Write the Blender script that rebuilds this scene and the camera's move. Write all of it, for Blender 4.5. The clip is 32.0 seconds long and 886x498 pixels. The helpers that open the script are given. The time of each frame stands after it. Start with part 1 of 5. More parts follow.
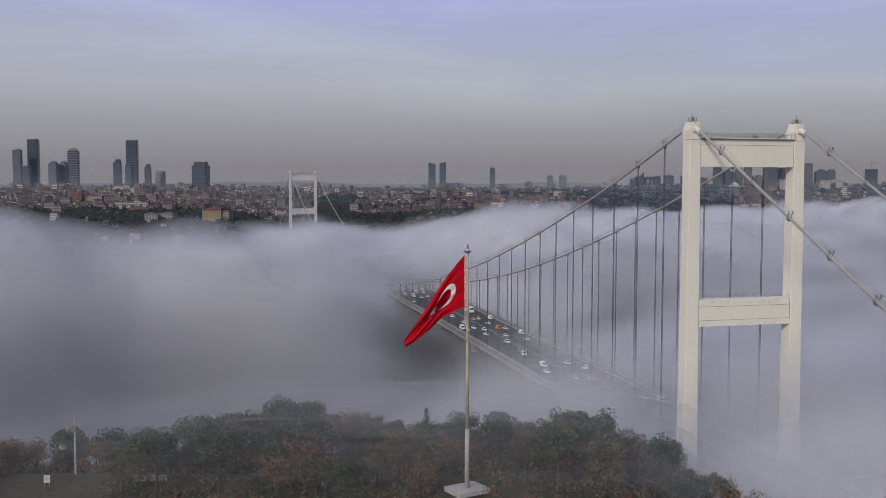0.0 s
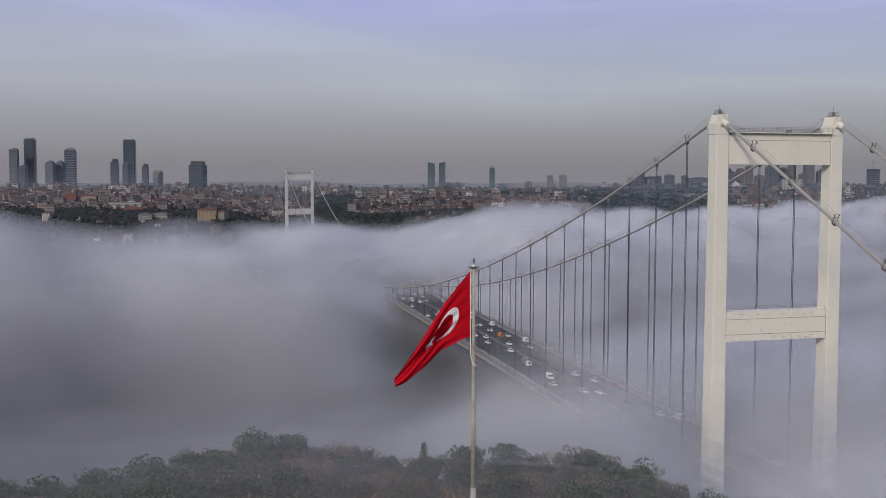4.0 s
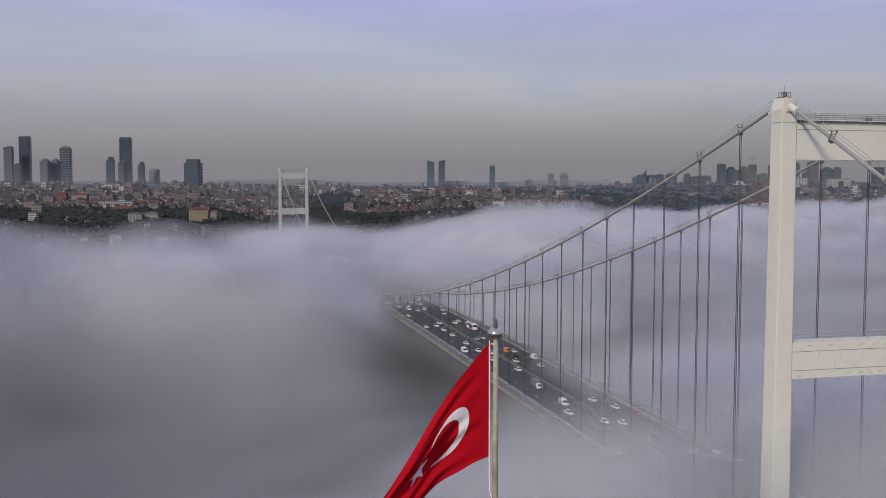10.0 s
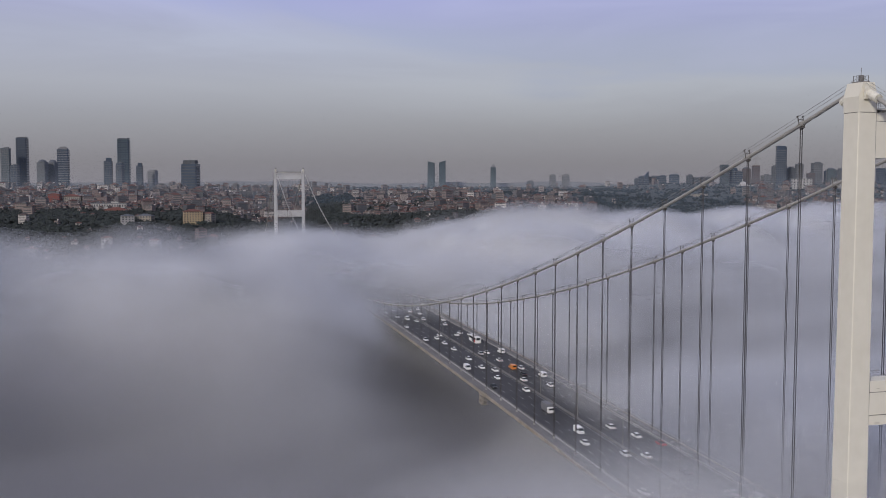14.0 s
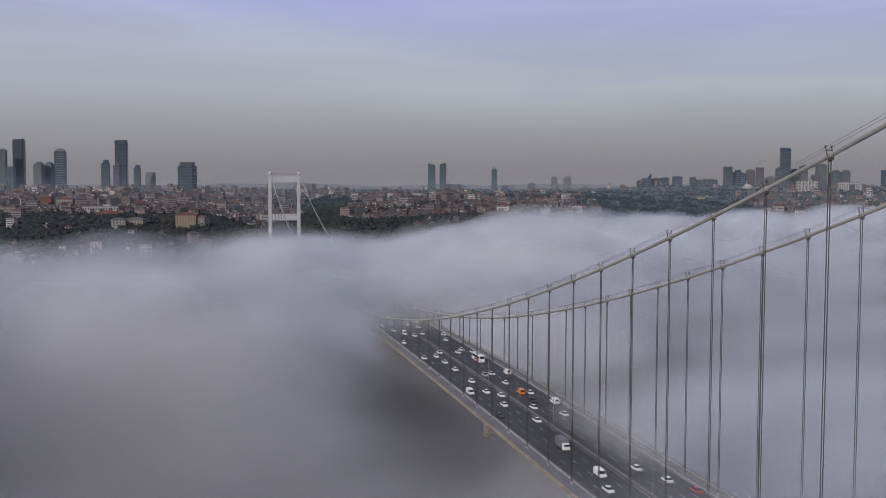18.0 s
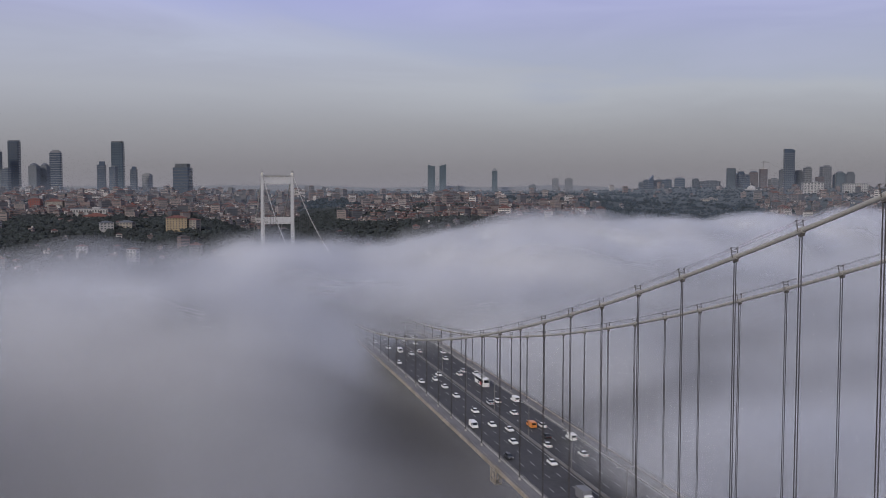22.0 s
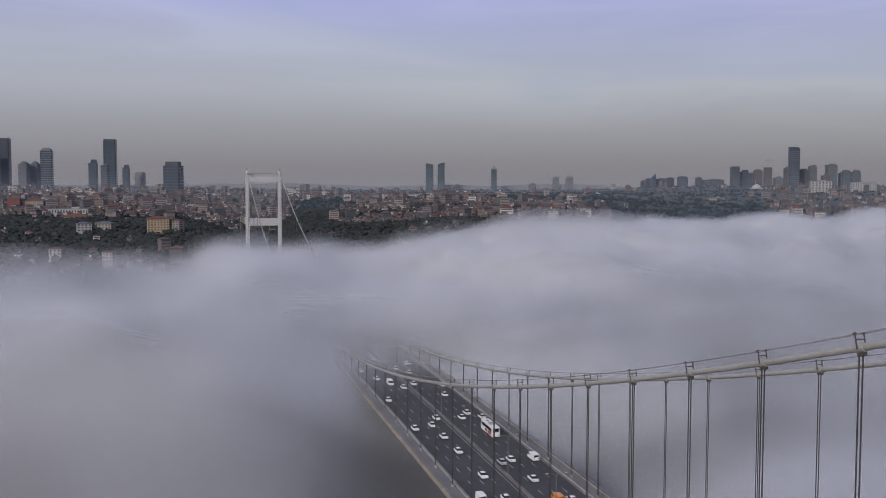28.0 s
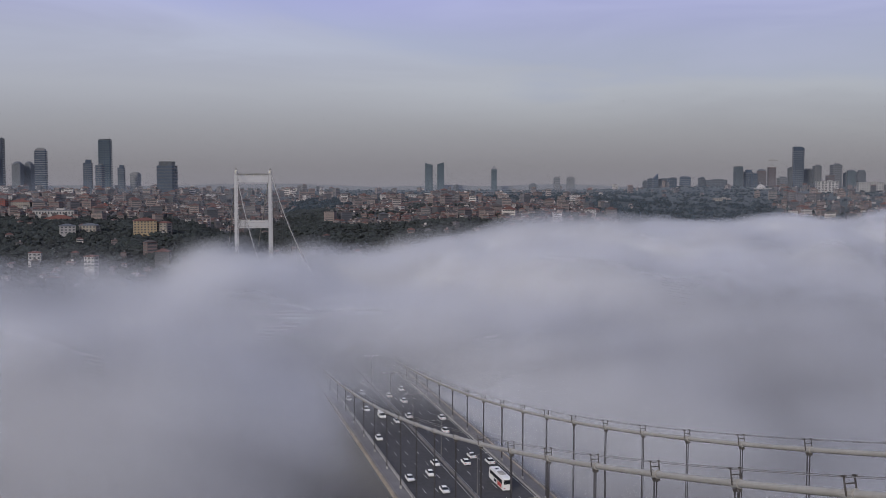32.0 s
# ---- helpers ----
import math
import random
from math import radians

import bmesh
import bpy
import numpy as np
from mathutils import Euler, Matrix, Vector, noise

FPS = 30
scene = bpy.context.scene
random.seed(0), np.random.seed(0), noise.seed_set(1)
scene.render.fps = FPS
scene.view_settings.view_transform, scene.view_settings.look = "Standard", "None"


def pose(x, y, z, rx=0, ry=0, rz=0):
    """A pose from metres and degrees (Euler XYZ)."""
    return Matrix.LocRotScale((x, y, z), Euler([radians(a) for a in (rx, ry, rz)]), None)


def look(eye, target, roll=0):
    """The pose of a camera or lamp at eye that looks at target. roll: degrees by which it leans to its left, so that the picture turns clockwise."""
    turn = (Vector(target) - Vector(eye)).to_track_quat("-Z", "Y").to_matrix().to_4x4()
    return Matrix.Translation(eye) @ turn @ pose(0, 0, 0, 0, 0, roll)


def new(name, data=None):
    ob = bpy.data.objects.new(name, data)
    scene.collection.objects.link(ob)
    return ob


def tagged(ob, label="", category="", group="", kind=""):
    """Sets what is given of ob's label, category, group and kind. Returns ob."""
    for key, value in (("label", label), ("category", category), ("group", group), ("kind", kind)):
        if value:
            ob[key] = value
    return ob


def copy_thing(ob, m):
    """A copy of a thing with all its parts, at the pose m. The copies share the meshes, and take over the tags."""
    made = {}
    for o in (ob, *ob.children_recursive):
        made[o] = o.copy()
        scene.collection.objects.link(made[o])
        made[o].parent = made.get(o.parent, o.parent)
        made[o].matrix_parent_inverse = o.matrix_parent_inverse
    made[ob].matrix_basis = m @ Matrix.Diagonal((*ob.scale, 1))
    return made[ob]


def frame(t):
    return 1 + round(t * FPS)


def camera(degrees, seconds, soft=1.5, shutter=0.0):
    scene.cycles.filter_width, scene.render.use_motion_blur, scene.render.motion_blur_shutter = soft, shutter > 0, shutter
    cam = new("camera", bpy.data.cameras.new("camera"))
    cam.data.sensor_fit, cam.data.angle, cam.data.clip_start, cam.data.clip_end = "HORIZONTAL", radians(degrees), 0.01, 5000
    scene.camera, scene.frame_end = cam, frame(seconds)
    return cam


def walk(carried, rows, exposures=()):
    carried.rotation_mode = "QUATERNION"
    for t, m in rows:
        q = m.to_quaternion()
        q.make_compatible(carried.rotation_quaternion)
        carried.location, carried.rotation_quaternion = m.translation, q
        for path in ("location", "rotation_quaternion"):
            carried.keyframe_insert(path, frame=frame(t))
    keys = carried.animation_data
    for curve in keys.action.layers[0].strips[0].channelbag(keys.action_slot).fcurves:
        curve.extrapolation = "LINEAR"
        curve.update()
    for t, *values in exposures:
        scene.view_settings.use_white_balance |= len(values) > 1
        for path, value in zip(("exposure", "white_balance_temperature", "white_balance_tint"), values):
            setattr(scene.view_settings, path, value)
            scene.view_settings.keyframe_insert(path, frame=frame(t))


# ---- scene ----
cam = camera(47.99, 32.0, soft=1.0)
# time, place, turn
PATH = [
    (0.0, -158.24, -258.60, 140.85, 86.259, -0.092, -14.682),
    (0.5, -157.42, -255.35, 140.82, 86.261, -0.099, -14.689),
    (1.0, -156.60, -252.09, 140.80, 86.258, -0.103, -14.695),
    (1.5, -155.76, -248.80, 140.79, 86.253, -0.104, -14.702),
    (2.0, -154.92, -245.48, 140.78, 86.247, -0.104, -14.709),
    (2.5, -154.06, -242.11, 140.77, 86.242, -0.103, -14.714),
    (3.0, -153.15, -238.64, 140.77, 86.239, -0.102, -14.717),
    (3.5, -152.20, -235.07, 140.77, 86.240, -0.102, -14.718),
    (5.5, -148.04, -219.85, 140.82, 86.257, -0.099, -14.726),
    (6.0, -146.98, -215.93, 140.84, 86.242, -0.098, -14.723),
    (6.5, -145.95, -212.03, 140.87, 86.228, -0.094, -14.720),
    (7.0, -144.92, -208.10, 140.89, 86.214, -0.091, -14.716),
    (7.5, -143.88, -204.13, 140.92, 86.199, -0.093, -14.715),
    (8.0, -142.82, -200.09, 140.96, 86.184, -0.099, -14.717),
    (8.5, -141.75, -195.99, 140.99, 86.169, -0.108, -14.722),
    (9.0, -140.67, -191.86, 141.03, 86.157, -0.116, -14.729),
    (9.5, -139.60, -187.71, 141.07, 86.151, -0.119, -14.735),
    (10.0, -138.52, -183.53, 141.11, 86.150, -0.116, -14.739),
    (10.5, -137.43, -179.29, 141.16, 86.157, -0.112, -14.742),
    (11.0, -136.32, -174.98, 141.20, 86.170, -0.106, -14.744),
    (11.5, -135.18, -170.59, 141.25, 86.186, -0.099, -14.744),
    (12.0, -134.03, -166.12, 141.30, 86.199, -0.093, -14.740),
    (12.5, -132.85, -161.58, 141.35, 86.207, -0.091, -14.734),
    (13.0, -131.63, -156.91, 141.41, 86.210, -0.091, -14.727),
    (13.5, -130.36, -152.12, 141.46, 86.211, -0.094, -14.719),
    (14.0, -129.04, -147.22, 141.51, 86.209, -0.099, -14.708),
    (14.5, -127.71, -142.26, 141.57, 86.206, -0.104, -14.697),
    (16.5, -122.15, -121.53, 141.80, 86.205, -0.098, -14.667),
    (17.0, -120.70, -116.13, 141.85, 86.252, -0.097, -14.667),
    (17.5, -119.24, -110.68, 141.91, 86.295, -0.097, -14.669),
    (18.0, -117.76, -105.16, 141.97, 86.332, -0.097, -14.669),
    (18.5, -116.27, -99.57, 142.02, 86.364, -0.097, -14.665),
    (19.0, -114.76, -93.91, 142.08, 86.390, -0.096, -14.659),
    (19.5, -113.24, -88.18, 142.13, 86.410, -0.094, -14.656),
    (20.0, -111.71, -82.38, 142.19, 86.425, -0.093, -14.658),
    (20.5, -110.16, -76.51, 142.24, 86.435, -0.091, -14.661),
    (21.0, -108.60, -70.58, 142.29, 86.438, -0.091, -14.665),
    (21.5, -107.03, -64.59, 142.34, 86.435, -0.091, -14.670),
    (22.0, -105.43, -58.54, 142.39, 86.427, -0.089, -14.677),
    (22.5, -103.83, -52.42, 142.44, 86.417, -0.090, -14.684),
    (23.0, -102.21, -46.27, 142.48, 86.408, -0.093, -14.691),
    (23.5, -100.59, -40.07, 142.53, 86.399, -0.097, -14.698),
    (24.0, -98.96, -33.84, 142.57, 86.387, -0.096, -14.706),
    (24.5, -97.33, -27.56, 142.61, 86.373, -0.093, -14.717),
    (25.0, -95.68, -21.24, 142.64, 86.360, -0.092, -14.731),
    (25.5, -94.02, -14.89, 142.68, 86.350, -0.093, -14.748),
    (27.5, -87.32, 10.96, 142.78, 86.343, -0.102, -14.770),
    (28.0, -85.62, 17.52, 142.80, 86.344, -0.098, -14.772),
    (28.5, -83.90, 24.11, 142.82, 86.344, -0.094, -14.772),
    (29.0, -82.18, 30.71, 142.83, 86.343, -0.091, -14.773),
    (29.5, -80.46, 37.34, 142.84, 86.344, -0.088, -14.775),
    (30.0, -78.73, 43.97, 142.84, 86.349, -0.084, -14.779),
    (30.5, -77.01, 50.61, 142.84, 86.358, -0.083, -14.784),
    (31.0, -75.29, 57.24, 142.84, 86.364, -0.085, -14.789),
    (31.5, -73.57, 63.88, 142.83, 86.365, -0.083, -14.796),
    (32.0, -71.86, 70.51, 142.81, 86.360, -0.072, -14.805),
]
walk(cam, [(r[0], pose(*r[1:])) for r in PATH], [(0.0, 0.0), (32.0, 0.0)])

# ---- light ----
scene.cycles.transparent_max_bounces = 72
SUN_WAY = Vector((1.0, 1.0, -0.68)).normalized()
sun_data = bpy.data.lights.new("sun", "SUN")
sun_data.energy, sun_data.angle, sun_data.color = 2.2, radians(7.0), (1.0, 0.92, 0.80)
sun = new("sun", sun_data)
sun.matrix_world = look((-300, -300, 400), Vector((-300, -300, 400)) + SUN_WAY)

world = bpy.data.worlds.new("sky")
scene.world = world
world.use_nodes = True


def links(tree):
    return lambda a, b: tree.links.new(a, b)


def make_sky(tree):
    n, ln = tree.nodes, links(tree)
    n.clear()
    out, bg = n.new("ShaderNodeOutputWorld"), n.new("ShaderNodeBackground")
    air = n.new("ShaderNodeTexSky")
    air.sky_type, air.sun_disc = "NISHITA", False
    air.sun_elevation, air.sun_rotation = radians(25.7), radians(225)
    air.air_density, air.dust_density = 1.2, 3.0
    dim = n.new("ShaderNodeVectorMath")
    dim.operation = "SCALE"
    dim.inputs["Scale"].default_value = 0.06
    ln(air.outputs[0], dim.inputs[0])
    tc, sep = n.new("ShaderNodeTexCoord"), n.new("ShaderNodeSeparateXYZ")
    ln(tc.outputs["Generated"], sep.inputs[0])
    ramp = n.new("ShaderNodeValToRGB")
    stops = [(0.0, (0.232, 0.217, 0.240)), (0.02, (0.250, 0.242, 0.264)), (0.055, (0.326, 0.330, 0.366)), (0.095, (0.418, 0.435, 0.502)),
             (0.14, (0.43, 0.457, 0.59)), (0.18, (0.42, 0.44, 0.69)), (0.4, (0.45, 0.475, 0.64)), (1.0, (0.45, 0.475, 0.64))]
    while len(ramp.color_ramp.elements) < len(stops):
        ramp.color_ramp.elements.new(0.5)
    for e, (p, c) in zip(ramp.color_ramp.elements, stops):
        e.position, e.color = p, (*c, 1)
    ln(sep.outputs[2], ramp.inputs[0])
    # broken high cloud: soft long wisps, and one broad sheet whose edge slants down to the right
    mp = n.new("ShaderNodeMapping")
    mp.inputs["Scale"].default_value = (1.3, 1.3, 8.0)
    mp.inputs["Rotation"].default_value = (0.04, 0.10, 0.3)
    ln(tc.outputs["Generated"], mp.inputs[0])
    cloud = n.new("ShaderNodeTexNoise")
    cloud.inputs["Scale"].default_value, cloud.inputs["Detail"].default_value = 2.4, 7.0
    cloud.inputs["Roughness"].default_value, cloud.inputs["Distortion"].default_value = 0.55, 0.5
    ln(mp.outputs[0], cloud.inputs[0])
    lateral = n.new("ShaderNodeVectorMath")
    lateral.operation = "DOT_PRODUCT"
    lateral.inputs[1].default_value = (0.967, -0.254, 0.0)
    ln(tc.outputs["Generated"], lateral.inputs[0])

    def math_node(op, a, b):
        m = n.new("ShaderNodeMath")
        m.operation = op
        for k, q in enumerate((a, b)):
            if isinstance(q, float):
                m.inputs[k].default_value = q
            else:
                ln(q, m.inputs[k])
        return m.outputs[0]

    slant = math_node("MULTIPLY", math_node("MINIMUM", lateral.outputs["Value"], 0.10), 0.22)
    ragged = math_node("MULTIPLY", math_node("SUBTRACT", cloud.outputs[0], 0.5), 0.11)
    place = math_node("ADD", math_node("ADD", sep.outputs[2], slant), ragged)
    sheet = n.new("ShaderNodeValToRGB")
    tones = [(0.0, (1, 1, 1)), (0.07, (1.0, 1.0, 0.99)), (0.118, (1.05, 1.06, 1.04)), (0.136, (0.95, 0.98, 1.03)), (0.165, (0.94, 0.95, 1.02)), (0.22, (1.02, 1.02, 1.02))]
    while len(sheet.color_ramp.elements) < len(tones):
        sheet.color_ramp.elements.new(0.5)
    for e, (q, c) in zip(sheet.color_ramp.elements, tones):
        e.position, e.color = q, (*c, 1)
    ln(place, sheet.inputs[0])
    tinted = n.new("ShaderNodeVectorMath")
    tinted.operation = "MULTIPLY"
    ln(ramp.outputs[0], tinted.inputs[0])
    ln(sheet.outputs[0], tinted.inputs[1])
    band = n.new("ShaderNodeMapRange")
    band.inputs["From Min"].default_value, band.inputs["From Max"].default_value = 0.3, 0.7
    band.inputs["To Min"].default_value, band.inputs["To Max"].default_value = 0.94, 1.06
    ln(cloud.outputs[0], band.inputs[0])
    high = n.new("ShaderNodeMapRange")
    high.inputs["From Min"].default_value, high.inputs["From Max"].default_value = 0.03, 0.12
    ln(sep.outputs[2], high.inputs[0])
    soft = n.new("ShaderNodeMix")
    soft.data_type = "FLOAT"
    soft.inputs[2].default_value = 1.0
    ln(high.outputs[0], soft.inputs[0])
    ln(band.outputs[0], soft.inputs[3])
    lit = n.new("ShaderNodeVectorMath")
    lit.operation = "SCALE"
    ln(tinted.outputs[0], lit.inputs[0])
    ln(soft.outputs[0], lit.inputs["Scale"])
    mix = n.new("ShaderNodeMix")
    mix.data_type = "RGBA"
    mix.inputs[0].default_value = 0.93
    ln(dim.outputs[0], mix.inputs[6])
    ln(lit.outputs[0], mix.inputs[7])
    ln(mix.outputs[2], bg.inputs[0])
    ln(bg.outputs[0], out.inputs[0])


make_sky(world.node_tree)


# ---- materials ----
def surface(name, color, rough=0.8, metal=0.0, vary=0.15,  grain=3.0, bump=0.0, tint=None, scale2=0.15, island=False, gloss=0.5):
    """A plain surface with stains of two sizes, tint being the colour of the stains."""
    m = bpy.data.materials.new(name)
    m.use_nodes = True
    t = m.node_tree
    n, ln = t.nodes, links(t)
    b = n["Principled BSDF"]
    b.inputs["Roughness"].default_value, b.inputs["Metallic"].default_value = rough, metal
    b.inputs["Specular IOR Level"].default_value = gloss
    geo = n.new("ShaderNodeNewGeometry")
    fine, wide = n.new("ShaderNodeTexNoise"), n.new("ShaderNodeTexNoise")
    fine.inputs["Scale"].default_value, fine.inputs["Detail"].default_value = grain, 6
    wide.inputs["Scale"].default_value, wide.inputs["Detail"].default_value = scale2, 4
    ln(geo.outputs["Position"], fine.inputs[0])
    ln(geo.outputs["Position"], wide.inputs[0])
    add = n.new("ShaderNodeMath")
    add.operation = "ADD"
    ln(fine.outputs[0], add.inputs[0])
    ln(wide.outputs[0], add.inputs[1])
    last = add.outputs[0]
    if island:
        more = n.new("ShaderNodeMath")
        more.operation = "MULTIPLY_ADD"
        more.inputs[1].default_value = 0.9
        ln(geo.outputs["Random Per Island"], more.inputs[0])
        ln(last, more.inputs[2])
        low = n.new("ShaderNodeMath")
        low.operation = "SUBTRACT"
        low.inputs[1].default_value = 0.45
        ln(more.outputs[0], low.inputs[0])
        last = low.outputs[0]
    rng = n.new("ShaderNodeMapRange")
    rng.inputs["From Min"].default_value, rng.inputs["From Max"].default_value = 0.6, 1.4
    ln(last, rng.inputs[0])
    mix = n.new("ShaderNodeMix")
    mix.data_type = "RGBA"
    dark = tint or tuple(c * (1 - 2 * vary) for c in color)
    mix.inputs[6].default_value = (*dark, 1)
    mix.inputs[7].default_value = (*[min(1, c * (1 + vary)) for c in color], 1)
    ln(rng.outputs[0], mix.inputs[0])
    ln(mix.outputs[2], b.inputs["Base Color"])
    if bump:
        bp = n.new("ShaderNodeBump")
        bp.inputs["Strength"].default_value = bump
        ln(fine.outputs[0], bp.inputs["Height"])
        ln(bp.outputs[0], b.inputs["Normal"])
    return m


M_WHITE = surface("white_paint", (0.68, 0.65, 0.565), 0.55, vary=0.02, grain=0.5, tint=(0.62, 0.59, 0.505), scale2=0.05)
M_STAIN = surface("weathered_paint", (0.72, 0.70, 0.62), 0.6, vary=0.08, grain=2.0, tint=(0.45, 0.42, 0.36))
M_CABLE = surface("cable_paint", (0.31, 0.30, 0.28), 0.5, vary=0.1, grain=1.5)
M_ROPE = surface("hanger_rope", (0.045, 0.042, 0.045), 0.6, vary=0.2)
M_STEEL = surface("grey_steel", (0.22, 0.21, 0.20), 0.5, metal=0.3, vary=0.2)
M_GRIME = surface("paint_grime", (0.52, 0.49, 0.42), 0.8, vary=0.2, grain=3.0, tint=(0.38, 0.35, 0.29))
M_SEAM = surface("seam_shadow", (0.12, 0.11, 0.10), 0.8)
M_ASPHALT = surface("asphalt", (0.045, 0.045, 0.05), 0.85, vary=0.25, grain=0.8, scale2=0.05)
M_WALKWAY = surface("walkway_paving", (0.16, 0.155, 0.16), 0.85, vary=0.2)
M_EDGE = surface("girder_edge", (0.30, 0.26, 0.21), 0.7, vary=0.25, grain=0.6)
M_LINE = surface("road_line", (0.42, 0.42, 0.41), 0.7, vary=0.1)
M_WATER = surface("sea", (0.038, 0.036, 0.052), 0.7, vary=0.2, grain=0.2, gloss=0.15)
# far hill colour lightened and blued to stand for haze; nearer slope stays dark
M_HAZED_GROUND = surface("hazed_hill_ground", (0.036, 0.046, 0.050), 0.95, vary=0.3, grain=0.08, scale2=0.01, tint=(0.026, 0.034, 0.038))
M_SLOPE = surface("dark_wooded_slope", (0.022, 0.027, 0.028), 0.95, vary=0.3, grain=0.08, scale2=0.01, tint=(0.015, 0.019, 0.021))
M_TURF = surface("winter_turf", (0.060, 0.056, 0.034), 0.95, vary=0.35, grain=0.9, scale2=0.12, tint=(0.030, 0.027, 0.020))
M_CONCRETE = surface("concrete", (0.38, 0.37, 0.35), 0.85, vary=0.15)
M_RED = surface("flag_cloth", (0.43, 0.004, 0.013), 0.9, vary=0.06, grain=0.8, gloss=0.08)
M_CLOTH_WHITE = surface("white_cloth", (0.80, 0.76, 0.76), 0.7, vary=0.04)
M_POLE = surface("pole_paint", (0.42, 0.40, 0.33), 0.55, vary=0.15, grain=2.5, tint=(0.20, 0.16, 0.11), scale2=0.4)
M_CHROME = surface("polished_steel", (0.62, 0.60, 0.58), 0.18, metal=1.0, vary=0.08)


def fog_material(color=(0.845, 0.855, 0.885), name="fog"):
    m = bpy.data.materials.new(name)
    m.use_nodes = True
    t = m.node_tree
    n, ln = t.nodes, links(t)
    n.clear()
    out = n.new("ShaderNodeOutputMaterial")
    clear, body, back = n.new("ShaderNodeBsdfTransparent"), n.new("ShaderNodeBsdfDiffuse"), n.new("ShaderNodeBsdfTranslucent")
    for s in (body, back):
        s.inputs[0].default_value = (*color, 1)
    both = n.new("ShaderNodeMixShader")
    both.inputs[0].default_value = 0.5
    ln(body.outputs[0], both.inputs[1])
    ln(back.outputs[0], both.inputs[2])
    geo = n.new("ShaderNodeNewGeometry")
    # droplets scatter light every way, so the slope counts only in part
    half, lift, unit = (n.new("ShaderNodeVectorMath") for _ in range(3))
    half.operation, lift.operation, unit.operation = "SCALE", "ADD", "NORMALIZE"
    half.inputs["Scale"].default_value = 0.56
    lift.inputs[1].default_value = (0, 0, 0.44)
    ln(geo.outputs["Normal"], half.inputs[0])
    ln(half.outputs[0], lift.inputs[0])
    ln(lift.outputs[0], unit.inputs[0])
    ln(unit.outputs[0], body.inputs["Normal"])
    ln(unit.outputs[0], back.inputs["Normal"])
    att = n.new("ShaderNodeAttribute")
    att.attribute_name = "fog_share"
    mix = n.new("ShaderNodeMixShader")
    ln(att.outputs["Fac"], mix.inputs[0])
    ln(clear.outputs[0], mix.inputs[1])
    ln(both.outputs[0], mix.inputs[2])
    ln(mix.outputs[0], out.inputs[0])
    return m


M_FOG = fog_material()


# ---- building blocks ----
class Shape:
    """Gathers boxes, tubes and faces for one mesh."""

    def __init__(self):
        self.v, self.f, self.slot = [], [], []

    def add(self, verts, faces, slot=0):
        k = len(self.v)
        self.v += [tuple(p) for p in verts]
        self.f += [tuple(i + k for i in f) for f in faces]
        self.slot += [slot] * len(faces)
        return self

    def box(self, c, s, slot=0, top=1.0, turn=0.0, bevel=0.0):
        """A box round c with the sides s; top scales its upper face, bevel trims its upright edges."""
        x, y, z = (a / 2 for a in s)
        ring = [(-x, -y), (x, -y), (x, y), (-x, y)]
        if bevel:
            ring = [(-x + bevel, -y), (x - bevel, -y), (x, -y + bevel), (x, y - bevel), (x - bevel, y), (-x + bevel, y), (-x, y - bevel), (-x, -y + bevel)]
        k, ca, sa = len(ring), math.cos(turn), math.sin(turn)
        vs = []
        for h, g in ((-z, 1.0), (z, top)):
            vs += [(c[0] + g * (a * ca - b * sa), c[1] + g * (a * sa + b * ca), c[2] + h) for a, b in ring]
        fs = [tuple(range(k - 1, -1, -1)), tuple(range(k, 2 * k))]
        fs += [(i, (i + 1) % k, k + (i + 1) % k, k + i) for i in range(k)]
        return self.add(vs, fs, slot)

    def tube(self, pts, r, n=8, slot=0, caps=True):
        """A tube along pts; r is one radius or one a point."""
        pts = [Vector(p) for p in pts]
        rs = r if isinstance(r, (list, tuple)) else [r] * len(pts)
        vs = []
        for i, p in enumerate(pts):
            d = (pts[min(i + 1, len(pts) - 1)] - pts[max(i - 1, 0)]).normalized()
            side = d.cross(Vector((0, 0, 1)))
            side = side.normalized() if side.length > 1e-4 else Vector((1, 0, 0))
            up = side.cross(d)
            for k in range(n):
                a = 2 * math.pi * k / n
                vs.append(p + rs[i] * (math.cos(a) * side + math.sin(a) * up))
        fs = []
        for i in range(len(pts) - 1):
            for k in range(n):
                a, b = i * n + k, i * n + (k + 1) % n
                fs.append((a, b, b + n, a + n))
        if caps:
            fs += [tuple(range(n - 1, -1, -1)), tuple(range(len(vs) - n, len(vs)))]
        return self.add(vs, fs, slot)

    def lathe(self, c, profile, n=16, slot=0):
        """A turned body round the upright through c; profile: (radius, height) from below."""
        vs = [(c[0] + r * math.cos(2 * math.pi * k / n), c[1] + r * math.sin(2 * math.pi * k / n), c[2] + h) for r, h in profile for k in range(n)]
        fs = [(i * n + k, i * n + (k + 1) % n, (i + 1) * n + (k + 1) % n, (i + 1) * n + k) for i in range(len(profile) - 1) for k in range(n)]
        return self.add(vs, fs, slot)

    def mesh(self, name, mats, smooth=False):
        me = bpy.data.meshes.new(name)
        me.from_pydata(self.v, [], self.f)
        for m in mats if isinstance(mats, (list, tuple)) else [mats]:
            me.materials.append(m)
        if any(self.slot):
            me.polygons.foreach_set("material_index", self.slot)
        if smooth:
            me.shade_smooth()
        me.update()
        return me


def thing(name, label, category, group="", kind="", at=(0, 0, 0), turn=0.0):
    ob = new(name)
    ob.matrix_world = pose(*at, 0, 0, turn)
    return tagged(ob, label, category, group, kind)


